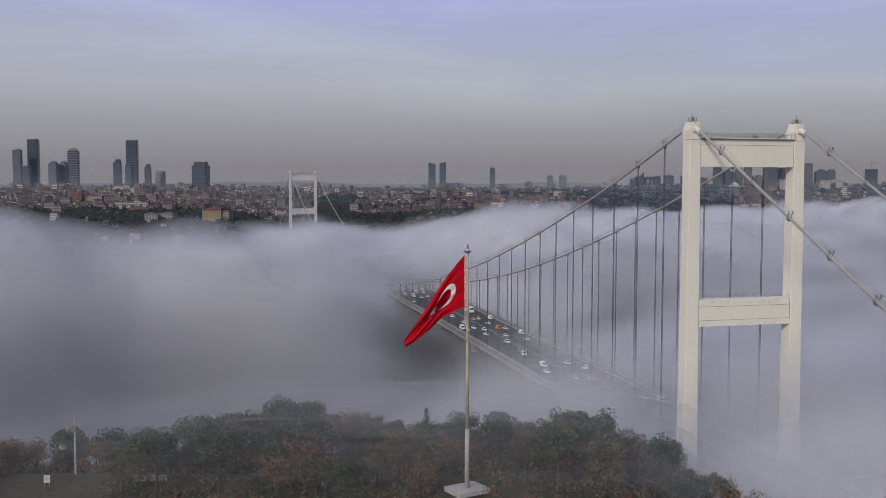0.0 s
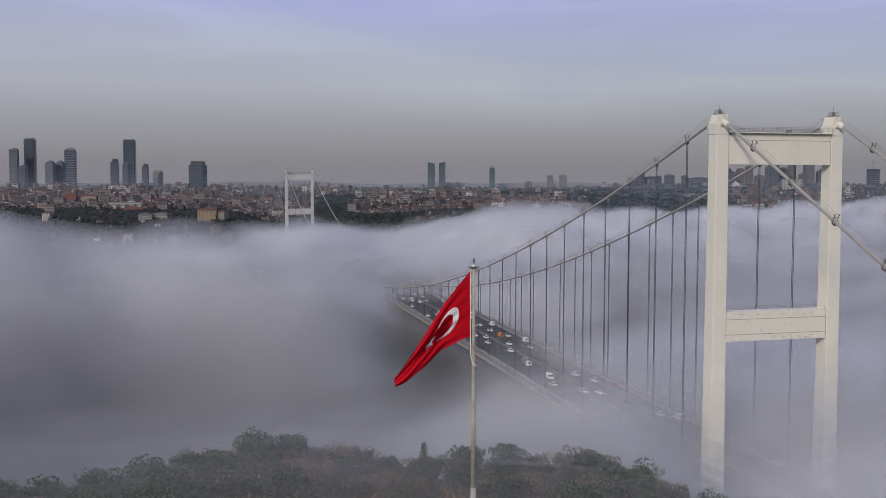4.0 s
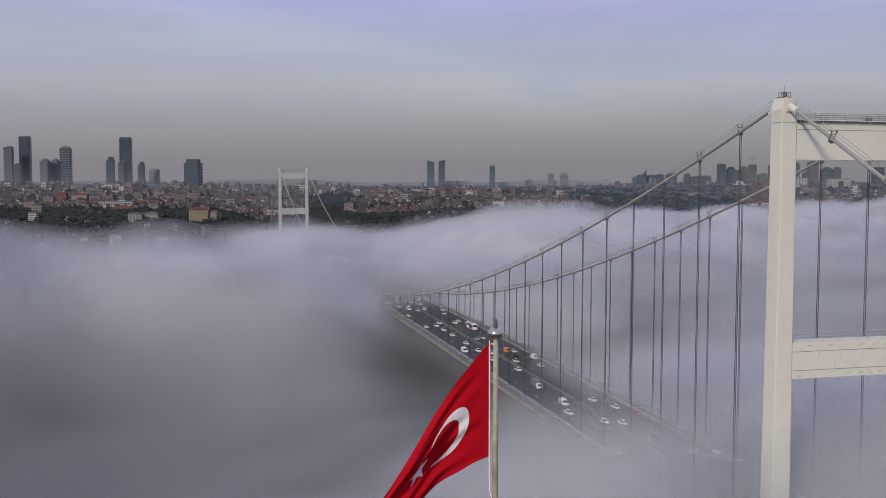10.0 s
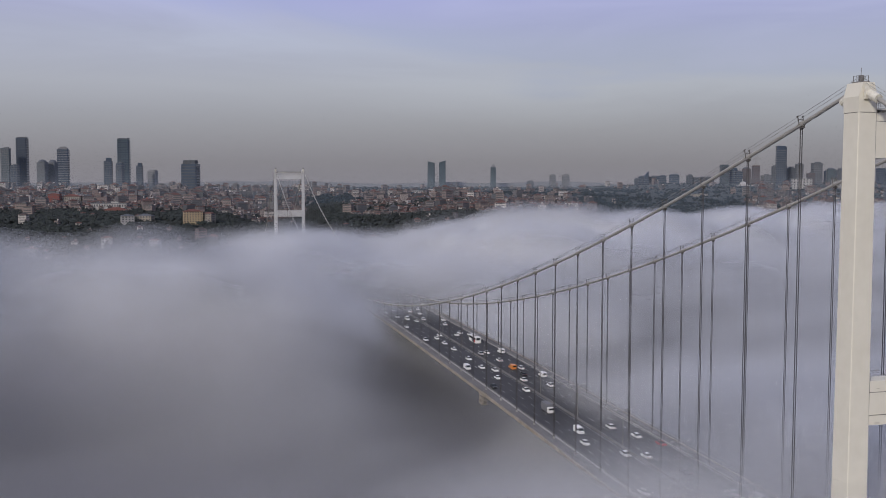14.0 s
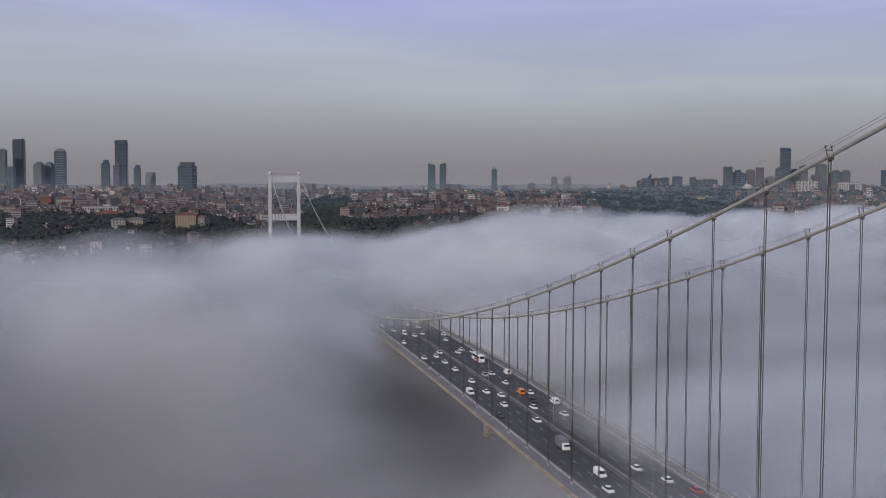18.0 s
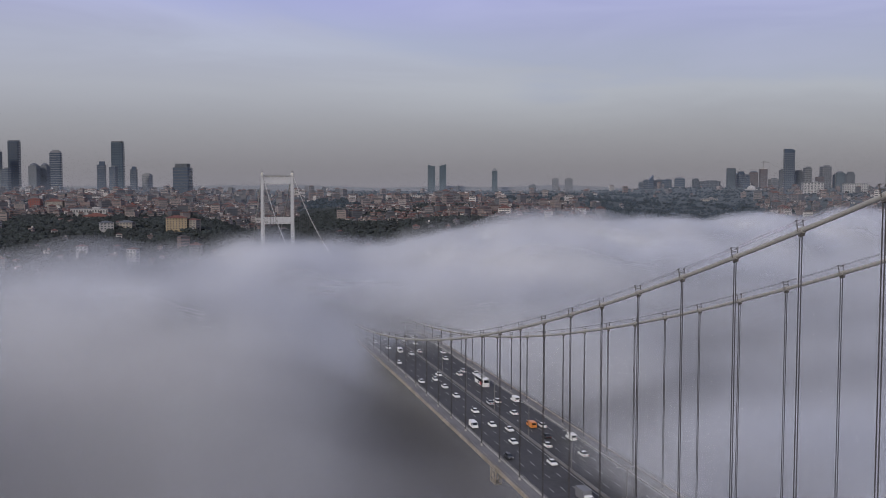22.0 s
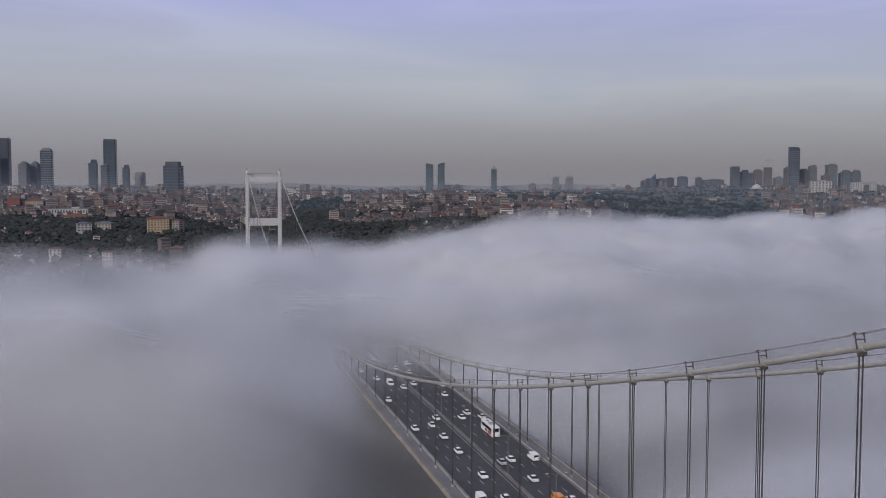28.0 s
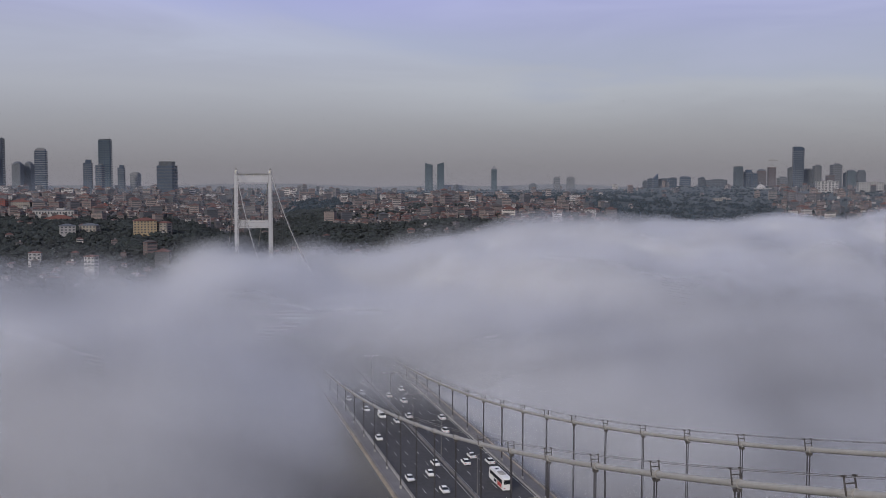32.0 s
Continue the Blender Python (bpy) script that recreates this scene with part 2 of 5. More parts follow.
def part(name, shape, mats, parent, label="", smooth=False):
    ob = new(name, shape if isinstance(shape, bpy.types.Mesh) else shape.mesh(name, mats, smooth))
    ob.parent = parent
    return tagged(ob, label)


def smooth_step(a, b, x):
    t = np.clip((np.asarray(x, float) - a) / (b - a), 0, 1)
    return t * t * (3 - 2 * t)


LATTICE = np.random.RandomState(7).rand(256, 256)


def value_noise(x, y, seed=0, octaves=4):
    """Smooth noise from 0 to 1 over the plane, unit cells."""
    x, y = np.asarray(x, float) + seed * 17.3, np.asarray(y, float) + seed * 31.7
    total, amp, norm = 0.0, 1.0, 0.0
    for _ in range(octaves):
        i, j = np.floor(x).astype(int), np.floor(y).astype(int)
        fx, fy = x - i, y - j
        fx, fy = fx * fx * (3 - 2 * fx), fy * fy * (3 - 2 * fy)
        a, b = LATTICE[i % 256, j % 256], LATTICE[(i + 1) % 256, j % 256]
        c, d = LATTICE[i % 256, (j + 1) % 256], LATTICE[(i + 1) % 256, (j + 1) % 256]
        total = total + amp * (a + (b - a) * fx + (c - a) * fy + (a - b - c + d) * fx * fy)
        norm, amp, x, y = norm + amp, amp * 0.5, x * 2.03 + 5.1, y * 2.03 + 9.7
    return total / norm


# the view's own plan axes: u to the right, v ahead of the first viewpoint
def plan(u, v):
    return -158.3 + 0.9673 * u + 0.2538 * v, -258.7 - 0.2538 * u + 0.9673 * v


def to_plan(x, y):
    dx, dy = np.asarray(x) + 158.3, np.asarray(y) + 258.7
    return 0.9673 * dx - 0.2538 * dy, 0.2538 * dx + 0.9673 * dy


# ---- ground and sea ----
def near_hill(u, v):
    side = smooth_step(150, 22, u) * smooth_step(-300, -130, u)
    slope = np.interp(v, [130, 150, 165, 215, 260, 330, 420], [108, 108, 104, 94, 80, 40, 0]) - 18 * smooth_step(-38, -74, u) * smooth_step(160, 222, v)
    mound = 2.6 * np.exp(-(((u + 30) / 17) ** 2 + ((v - 205) / 24) ** 2))
    return slope * side - 12 + mound


def ground_height(u, v):
    u, v = np.asarray(u, float), np.asarray(v, float)
    rel = u / np.maximum(v, 200.0)
    far = np.interp(v, [1050, 1250, 1450, 1600, 1750, 2000, 2500, 3200, 4200, 4950], [-15, 8, 64, 86, 97, 101, 107, 114, 121, 123])
    far = far + 11 * np.exp(-((rel - 0.02) / 0.085) ** 2) * smooth_step(1350, 1600, v) * smooth_step(3200, 2300, v)
    # the valley opens to the right, where the strait bends
    bend = smooth_step(0.11, 0.24, rel)
    far_r = np.interp(v, [1700, 2000, 2300, 2600, 2900, 3500, 4300, 4950], [-15, 35, 78, 100, 114, 121, 138, 140])
    far = far * (1 - bend) + far_r * bend
    dip = np.exp(-((rel + 0.165) / 0.035) ** 2) * smooth_step(1300, 1700, v) * smooth_step(3200, 2300, v)
    far = far - 22 * dip
    hills = (value_noise(u / 420, v / 420, 3, 4) - 0.5) * 24 * smooth_step(1250, 1700, v) * smooth_step(5200, 3600, v)
    near = near_hill(u, v) + (value_noise(u / 30, v / 30, 5, 3) - 0.5) * 2.4 * smooth_step(420, 250, v)
    return np.where(v < 800, near, far + hills)


def grid_mesh(name, us, vs, height, mat, smooth=True):
    """A sheet over the fan us (share of its half width) x vs (metres ahead)."""
    S, V = np.meshgrid(us, vs)
    U = S * (320 + 0.62 * np.maximum(V, 0))
    X, Y = plan(U, V)
    Z = height(U, V)
    co = np.stack([X, Y, Z], -1).reshape(-1, 3)
    nu, nv = len(us), len(vs)
    a = (np.arange(nv - 1)[:, None] * nu + np.arange(nu - 1)[None]).ravel()
    quads = np.stack([a, a + 1, a + nu + 1, a + nu], -1)
    me = bpy.data.meshes.new(name)
    me.vertices.add(len(co))
    me.vertices.foreach_set("co", co.ravel())
    me.loops.add(quads.size)
    me.loops.foreach_set("vertex_index", quads.ravel())
    me.polygons.add(len(quads))
    me.polygons.foreach_set("loop_start", np.arange(0, quads.size, 4))
    me.polygons.foreach_set("loop_total", np.full(len(quads), 4))
    me.materials.append(mat)
    me.update(calc_edges=True)
    if smooth:
        me.shade_smooth()
    return me, X, Y, co


rows_v = np.concatenate([np.linspace(-250, 420, 90), np.linspace(430, 1100, 12), np.linspace(1120, 3000, 130), np.linspace(3030, 4960, 50)])
ground_me = grid_mesh("ground", np.linspace(-1, 1, 181), rows_v, ground_height, M_HAZED_GROUND)[0]
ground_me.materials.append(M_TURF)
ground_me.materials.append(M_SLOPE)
# turf on the near hill, dark slope to 2050 m, haze-tinted ground beyond
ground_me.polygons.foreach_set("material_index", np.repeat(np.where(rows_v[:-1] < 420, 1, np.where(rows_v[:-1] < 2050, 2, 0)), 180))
tagged(new("ground", ground_me), "dark wooded hills on both shores of the strait, coloured bluer for haze far off", "ground", kind="structure")
sea = Shape().add([(-5000, -2500, 0), (6000, -2500, 0), (6000, 6000, 0), (-5000, 6000, 0)], [(0, 1, 2, 3)])
tagged(new("water", sea.mesh("water", M_WATER)), "dark grey sea under the fog", "water", kind="structure")


# ---- fog ----
def fog_front(x, y):
    """Metres behind (+) or before (-) the crest of the great bank."""
    return y - (490 + 0.45 * x + 0.2 * np.maximum(x, 0) + 42 * np.exp(-(x / 55) ** 2))


def puffs(x, y, size, seed):
    """Overlapping rounded heaps, 0 to about 1, one in each cell of a jittered grid."""
    i, j, top = np.floor(x / size).astype(int), np.floor(y / size).astype(int), np.zeros(np.shape(x))
    for di in (-1, 0, 1):
        for dj in (-1, 0, 1):
            a, b = (i + di + 37 * seed) % 256, (j + dj + 91 * seed) % 256
            cx = (i + di + 0.5 + 0.8 * (LATTICE[a, b] - 0.5)) * size
            cy = (j + dj + 0.5 + 0.8 * (LATTICE[b, a] - 0.5)) * size
            r = size * (0.55 + 0.45 * LATTICE[(a + 101) % 256, (b + 53) % 256])
            top = top + (np.maximum(0, 1 - ((x - cx) ** 2 + (y - cy) ** 2) / r ** 2) * r / size) ** 4
    return top ** 0.25


def drift(x, y):
    """The plan coordinates pushed about by eddies, so that heaps are not round."""
    return (x + 46 * (value_noise(x / 95, y / 95, 31, 3) - 0.5), y + 46 * (value_noise(x / 95, y / 95, 37, 3) - 0.5))


def fog_parts(x, y):
    """Shares of the far bank, the side right of the bridge, the mist round the near tower and the veil before it."""
    s = fog_front(x, y)
    west = smooth_step(-40, -200, x)
    foot = -280 + 165 * west
    far = smooth_step(0, 1, (s - foot) / (18 - foot))
    right = smooth_step(16, 120, x)
    near = np.exp(-(((x - 25) / 125) ** 2 + ((y - 5) / np.where(y < 5, 230, 150)) ** 2)) * smooth_step(-95, -25, x)
    u, v = to_plan(x, y)
    off_hill = smooth_step(205, 258, v + 0.8 * np.maximum(u - 20, 0))
    near = near * off_hill
    veil = np.exp(-(((x + 70) / 56) ** 2 + ((y + 24) / 66) ** 2)) * off_hill
    over = smooth_step(-12, 14, x) * smooth_step(70, 20, x) * np.exp(-((y - 185) / 85) ** 2)
    return s, far, right, near, veil, over


def fog_top(x, y):
    s, far, right, near, veil, over = fog_parts(x, y)
    behind = smooth_step(-30, -110, x) * smooth_step(35, 130, s)
    low = 40 + right * 26
    low = np.maximum.reduce([low + near * (60 - 24 * right), 40 + 72 * veil, 40 + 38 * over])
    crest = 104.5 - 7 * smooth_step(100, 400, x) + 15.5 * smooth_step(-10, -110, x)
    t = low + (crest - low) * far - (14 + 10 * smooth_step(200, 0, x)) * smooth_step(60, 300, s) - 16 * behind
    xw, yw = drift(x, y)
    heap = (puffs(xw, yw, 140, 3) - 0.55) * 40 + (puffs(xw, yw, 80, 5) - 0.55) * 29
    rough = 0.16 + 0.84 * smooth_step(-70, 25, s) * (1 - 0.3 * smooth_step(200, 500, s)) * (1 - 0.62 * smooth_step(-50, -125, x))
    return t + (heap + (value_noise(x / 200, y / 200, 1, 3) - 0.5) * 14) * rough


def fog_density(x, y):
    u, v = to_plan(x, y)
    s, far, right, near, veil, over = fog_parts(x, y)
    west_foot = smooth_step(-45, -130, x) * smooth_step(25, -75, s)
    bank = (1 - 0.62 * west_foot) * far ** (2.0 + 1.0 * smooth_step(-60, -170, x) - 0.8 * right)
    beside = np.exp(-((x + 50) / 60) ** 2) * smooth_step(420, 250, y)
    d = np.maximum.reduce([bank, right * 0.33, near * 0.38, veil * 0.28, over * 0.15])
    # thin places between the billows, drawn out along the strait
    uw, vw = u + 60 * (value_noise(u / 75, v / 190, 51, 3) - 0.5), v + 120 * (value_noise(u / 75, v / 190, 53, 3) - 0.5)
    thin = 0.6 * smooth_step(0.30, 0.66, value_noise(uw / 85, vw / 250, 43, 4)) + 0.4 * smooth_step(0.3, 0.7, value_noise(uw / 36, vw / 120, 47, 3))
    keep = 0.35 * np.exp(-(s / 60) ** 2)
    d = 0.052 + 0.072 * beside + 0.08 * right + 0.88 * d * (0.22 + keep + (0.78 - keep) * thin)
    d = d * (1 - 0.91 * smooth_step(-20, -100, x) * smooth_step(32, 115, s))
    reach = 1480 + 650 * smooth_step(0.06, 0.2, u / np.maximum(v, 200))
    crisp = 1 + 0.25 * smooth_step(-50, 10, s) * smooth_step(260, 120, s) * smooth_step(-90, -30, x)
    return d * crisp * smooth_step(0, 1, (reach - v) / 260) * smooth_step(148, 172, v)


def set_share(me, share):
    """Note the fog's cover on each vertex and leave out the stretches without any."""
    me.attributes.new("fog_share", "FLOAT", "POINT").data.foreach_set("value", share)
    bm = bmesh.new()
    bm.from_mesh(me)
    bm.faces.ensure_lookup_table()
    bare = share < 0.002
    bmesh.ops.delete(bm, geom=[f for f in bm.faces if all(bare[q.index] for q in f.verts)], context="FACES")
    bm.to_mesh(me)
    bm.free()


FOG_LAYERS = 25
fog_v = np.concatenate([np.linspace(140, 480, 50), np.linspace(485, 960, 100), np.linspace(967, 1300, 40), np.linspace(1320, 2170, 32)])
for i in range(FOG_LAYERS):
    depth = 1.4 * i

    def layer(U, V, i=i, depth=depth):
        x, y = plan(U, V)
        return fog_top(x, y) - depth + (value_noise(x / 60, y / 60, 20 + i, 2) - 0.5) * 0.8

    me, X, Y, co = grid_mesh("fog_bank", np.linspace(-1, 1, 151), fog_v, layer, M_FOG)
    wisp = 0.55 + 0.85 * smooth_step(0.3, 0.7, value_noise(X / 58 + 0.035 * depth, Y / 58 - 0.026 * depth, 41, 3))
    set_share(me, np.clip((0.068 + 0.285 * smooth_step(0, 18, i)) * fog_density(X, Y) * wisp, 0, 1).ravel())
    tagged(new("fog_bank", me), "soft grey-white bank of sea fog over the strait", "fog", kind="stuff")

# thin haze hanging over the far shore, in upright veils one behind the other
M_HAZE = fog_material((0.72, 0.83, 1.0), "haze")
for v, cover in ((1820, 0.022), (2150, 0.026), (2600, 0.030), (3150, 0.036), (3800, 0.042), (4250, 0.045)):
    veil = Shape()
    us, zs = np.linspace(-0.62, 0.62, 25), (20, 90, 130, 165, 210, 300)
    veil.v = [(*plan(r * v, v), z) for z in zs for r in us]
    veil.f = [(k * 25 + i, k * 25 + i + 1, k * 25 + i + 26, k * 25 + i + 25) for k in range(5) for i in range(24)]
    veil.slot = [0] * len(veil.f)
    me = veil.mesh("haze_veil", M_HAZE)
    thick = {20: 1.1, 90: 1.1, 130: 0.8, 165: 0.32, 210: 0.08, 300: 0.0}
    me.attributes.new("fog_share", "FLOAT", "POINT").data.foreach_set("value", [cover * thick[z] for z in zs for r in us])
    tagged(new("haze_veil", me), "thin blue-grey haze over the far shore", "haze", kind="stuff")

# thin mist lying among the trees of the near hill
for i in range(7):

    def mist(U, V, i=i):
        return ground_height(U, V) + 14.5 - 1.7 * i + (value_noise(U / 22, V / 22, 60 + i, 3) - 0.5) * 5.0

    me, X, Y, co = grid_mesh("hill_mist", np.linspace(-0.40, 0.36, 80), np.linspace(116, 330, 70), mist, M_FOG)
    U, V = to_plan(X, Y)
    wisp = 0.6 + 0.7 * smooth_step(0.32, 0.68, value_noise(U / 34 + 0.1 * i, V / 26, 71, 3))
    side = 0.08 + smooth_step(-60, 0, U) * 0.45 + smooth_step(-5, 75, U) * 0.9
    edge = smooth_step(116, 136, V) * smooth_step(330, 280, V) * smooth_step(-165, -120, U) * smooth_step(150, 110, U)
    set_share(me, ((0.012 + 0.072 * side) * wisp * edge).ravel())
    tagged(new("hill_mist", me), "thin drifting mist over the wooded hilltop", "mist", kind="stuff")


# ---- bridge ----
SPAN, TOP, SAG, STEP, FIRST, HALF = 1090.0, 158.0, 91.2, 17.945, -1.43, 16.9


def cable_z(y):
    if y < 0:
        return TOP + 0.522 * y
    if y > SPAN:
        return TOP - 0.522 * (y - SPAN)
    return TOP - SAG * (1 - (2 * y / SPAN - 1) ** 2)


def deck_z(y):
    return 58.5 + 6.0 * (1 - (2 * y / SPAN - 1) ** 2)


def leg_shape(sx):
    s = Shape()
    # two tapering stages with trimmed corners
    zs = [(-2, 4.9, 5.0), (58, 4.4, 4.6), (104, 3.9, 4.3), (153.6, 3.5, 4.0)]
    b = 0.12
    for z, w, d in zs:
        w, d = w / 2, d / 2
        s.v += [(sx + p, c, z) for p, c in ((-w + b, -d), (w - b, -d), (w, -d + b), (w, d - b), (w - b, d), (-w + b, d), (-w, d - b), (-w, -d + b))]
    s.f = [tuple(range(7, -1, -1)), tuple(range(24, 32))] + [(8 * k + i, 8 * k + (i + 1) % 8, 8 * k + 8 + (i + 1) % 8, 8 * k + 8 + i) for k in range(3) for i in range(8)]
    s.slot = [0] * len(s.f)
    return s


def build_tower():
    t = thing("bridge_tower", "white-painted steel portal tower of a suspension bridge, rising from fog", "bridge tower", "bridge towers")
    for sx in (-HALF, HALF):
        leg = part("leg", leg_shape(sx), M_WHITE, t)
        for z in (153.55,):
            w = 3.5 + (153.6 - z) * 0.0085
            part("seam", Shape().box((sx, 0, z), (w + 0.05, w + 0.55, 0.10), bevel=0.3), M_SEAM, leg, "thin dark joint")
        # saddle housing: flared cap, cut to the cable's slopes
        cap = Shape()
        prof = [(-1.72, 153.6), (1.72, 153.6), (1.85, 156.2), (1.15, 158.6), (-1.15, 158.6), (-1.85, 156.2)]
        vs = [(sx + a * k, s * 2.05 * k, z) for s, k in ((-1, 1.0), (1, 1.0)) for a, z in prof]
        cap.add(vs, [(0, 1, 2, 3, 4, 5), (11, 10, 9, 8, 7, 6)] + [(i, i + 6, (i + 1) % 6 + 6, (i + 1) % 6) for i in range(6)])
        part("saddle_cap", cap, M_WHITE, leg)
        for s in (-1, 1):
            col = Shape()
            col.tube([(sx, s * 2.0, cable_z(-2.0) - 0.2), (sx, s * 4.6, cable_z(-4.6))], 0.78, 12)
            col.box((sx, s * 2.3, cable_z(-2.3)), (2.0, 0.4, 2.2))
            part("cable_collar", col, M_STAIN, leg, "weathered steel collar where the cable leaves the saddle")
        rig = Shape()
        for a in (-1.0, 1.0):
            for b in (-0.9, 0.0, 0.9):
                rig.box((sx + a * 0.8, b, 159.2), (0.08, 0.08, 1.3))
            rig.box((sx + a * 0.8, 0, 159.8), (0.07, 2.0, 0.07))
        rig.box((sx, 0, 158.75), (1.9, 2.2, 0.18)).box((sx + 0.2, 0.2, 159.4), (0.7, 0.6, 1.1)).tube([(sx, 0, 159), (sx, 0, 161.2)], 0.05, 6)
        rig.box((sx - 0.5, -0.7, 159.3), (0.4, 0.3, 0.9))
        part("top_platform", rig, M_STEEL, leg, "small railed platform with lamp boxes")
    inner = 2 * HALF - 3.5
    top = part("top_beam", Shape().box((0, 0, 149.9), (inner, 3.6, 8.0)), M_WHITE, t)
    part("seam", Shape().box((0, 0, 152.1), (inner, 3.66, 0.09)), M_SEAM, top)
    for x in (-7.5, 0.4, 8.2):
        part("streak", Shape().box((x, -1.81, 152.9), (0.35, 0.02, 1.4)), M_STAIN, top, "rust-coloured water streak")
    gut = Shape()
    for k in range(34):
        x = -inner / 2 + 0.45 + k * (inner - 0.9) / 33
        gut.box((x, -2.0, 153.75), (0.26, 0.9, 0.4)).box((x, 2.0, 153.75), (0.26, 0.9, 0.4))
    tagged(part("walkway_brackets", gut, M_STEEL, top, "row of dark brackets under the walkway"), kind="stuff")
    part("walkway", Shape().box((0, 0, 154.03), (inner, 5.0, 0.16)), M_STAIN, top)
    rail = Shape()
    for s in (-1, 1):
        for h in (0.5, 0.95, 1.4):
            rail.tube([(-inner / 2, s * 2.4, 154.1 + h), (inner / 2, s * 2.4, 154.1 + h)], 0.035, 5)
        for k in range(23):
            rail.box((-inner / 2 + k * inner / 22, s * 2.4, 154.8), (0.06, 0.06, 1.4))
    rail.box((4.0, 0.6, 154.6), (1.2, 0.8, 0.9))
    part("walkway_rail", rail, M_STEEL, top, "thin steel railing")
    mid = part("middle_beam", Shape().box((0, 0, 103.7), (2 * HALF - 3.9, 3.8, 7.7)), M_WHITE, t)
    for z in (101.6, 105.6):
        part("seam", Shape().box((0, 0, z), (2 * HALF - 3.9, 3.86, 0.09)), M_SEAM, mid)
    for beam, half, z, h, d in ((top, inner / 2, 149.9, 8.0, 3.66), (mid, HALF - 1.95, 103.7, 7.7, 3.86)):
        for e in (-1, 1):
            part("end_joint", Shape().box((e * (half - 0.07), 0, z), (0.10, d, h * 0.99)), M_SEAM, beam, "dark joint against the leg")
    rough = np.random.RandomState(17)
    grime = Shape()
    for k in range(34):
        x, w = rough.uniform(-14.2, 14.2), rough.uniform(0.25, 1.5)
        z = 106.9 - rough.uniform(0, 0.7) if k < 22 else rough.uniform(99.95, 101.2)
        grime.box((x, -1.905, z), (w, 0.015, rough.uniform(0.10, 0.42)), top=0.7)
    for k in range(9):
        grime.box((rough.uniform(-14.2, 14.2), -1.905, rough.uniform(102.2, 105.2)), (rough.uniform(0.1, 0.3), 0.012, rough.uniform(0.5, 1.6)), top=0.5)
    tagged(part("grime", grime, M_GRIME, mid, "grey-brown grime and flaked paint"), kind="stuff")
    for k in range(7):
        part("rust_run", Shape().box((rough.uniform(-13.5, 13.5), -1.808, 145.9 + rough.uniform(0.2, 0.5)), (rough.uniform(0.2, 0.5), 0.012, rough.uniform(0.4, 0.8)), top=0.5), M_STAIN, top)
    rl = Shape()
    for s in (-1, 1):
        rl.tube([(-14.8, s * 1.7, 108.6), (14.8, s * 1.7, 108.6)], 0.03, 5)
        for k in range(9):
            rl.box((-14.6 + k * 3.65, s * 1.7, 108.1), (0.05, 0.05, 1.1))
    part("beam_rail", rl, M_STEEL, mid, "thin wire railing")
    part("bottom_beam", Shape().box((0, 0, 50.0), (2 * HALF - 4.4, 4.2, 6.0)), M_WHITE, t)
    for sx in (-HALF, HALF):
        part("pier", Shape().box((sx, 0, -5), (12, 12, 14), bevel=2.0), M_CONCRETE, t, "concrete pier")
    return t


near_tower = build_tower()
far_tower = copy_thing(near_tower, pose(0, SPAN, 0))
far_tower["label"] = "white steel portal tower on the far shore, paint greyed for haze"
# same white tower paint, with the greying of distant haze put into its colour
M_HAZED_WHITE = surface("hazed_white_paint", (0.40, 0.40, 0.41), 0.6, vary=0.06, grain=0.8)
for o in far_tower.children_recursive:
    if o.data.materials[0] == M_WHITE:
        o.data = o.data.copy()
        o.data.materials[0] = M_HAZED_WHITE

# girder: a shallow box section with sloped edges, and the roadway on it
ys = [-330 + 20 * i for i in range(85)]
deck = thing("bridge_deck", "dark asphalt bridge roadway with eight lanes and side walkways", "bridge deck", kind="structure")


def strip(profile, y0=-330, y1=1350, step=20.0, closed=True):
    """A section (x, height over the roadway) drawn along the bridge."""
    s, k = Shape(), len(profile)
    n = max(1, round((y1 - y0) / step))
    for i in range(n + 1):
        y = y0 + (y1 - y0) * i / n
        s.v += [(x, y, deck_z(y) + h) for x, h in profile]
    for i in range(n):
        for j in range(k if closed else k - 1):
            a, b = i * k + j, i * k + (j + 1) % k
            s.f.append((a, a + k, b + k, b))
    if closed:
        s.f += [tuple(range(k)), tuple(range(len(s.v) - 1, len(s.v) - k - 1, -1))]
    s.slot = [0] * len(s.f)
    return s


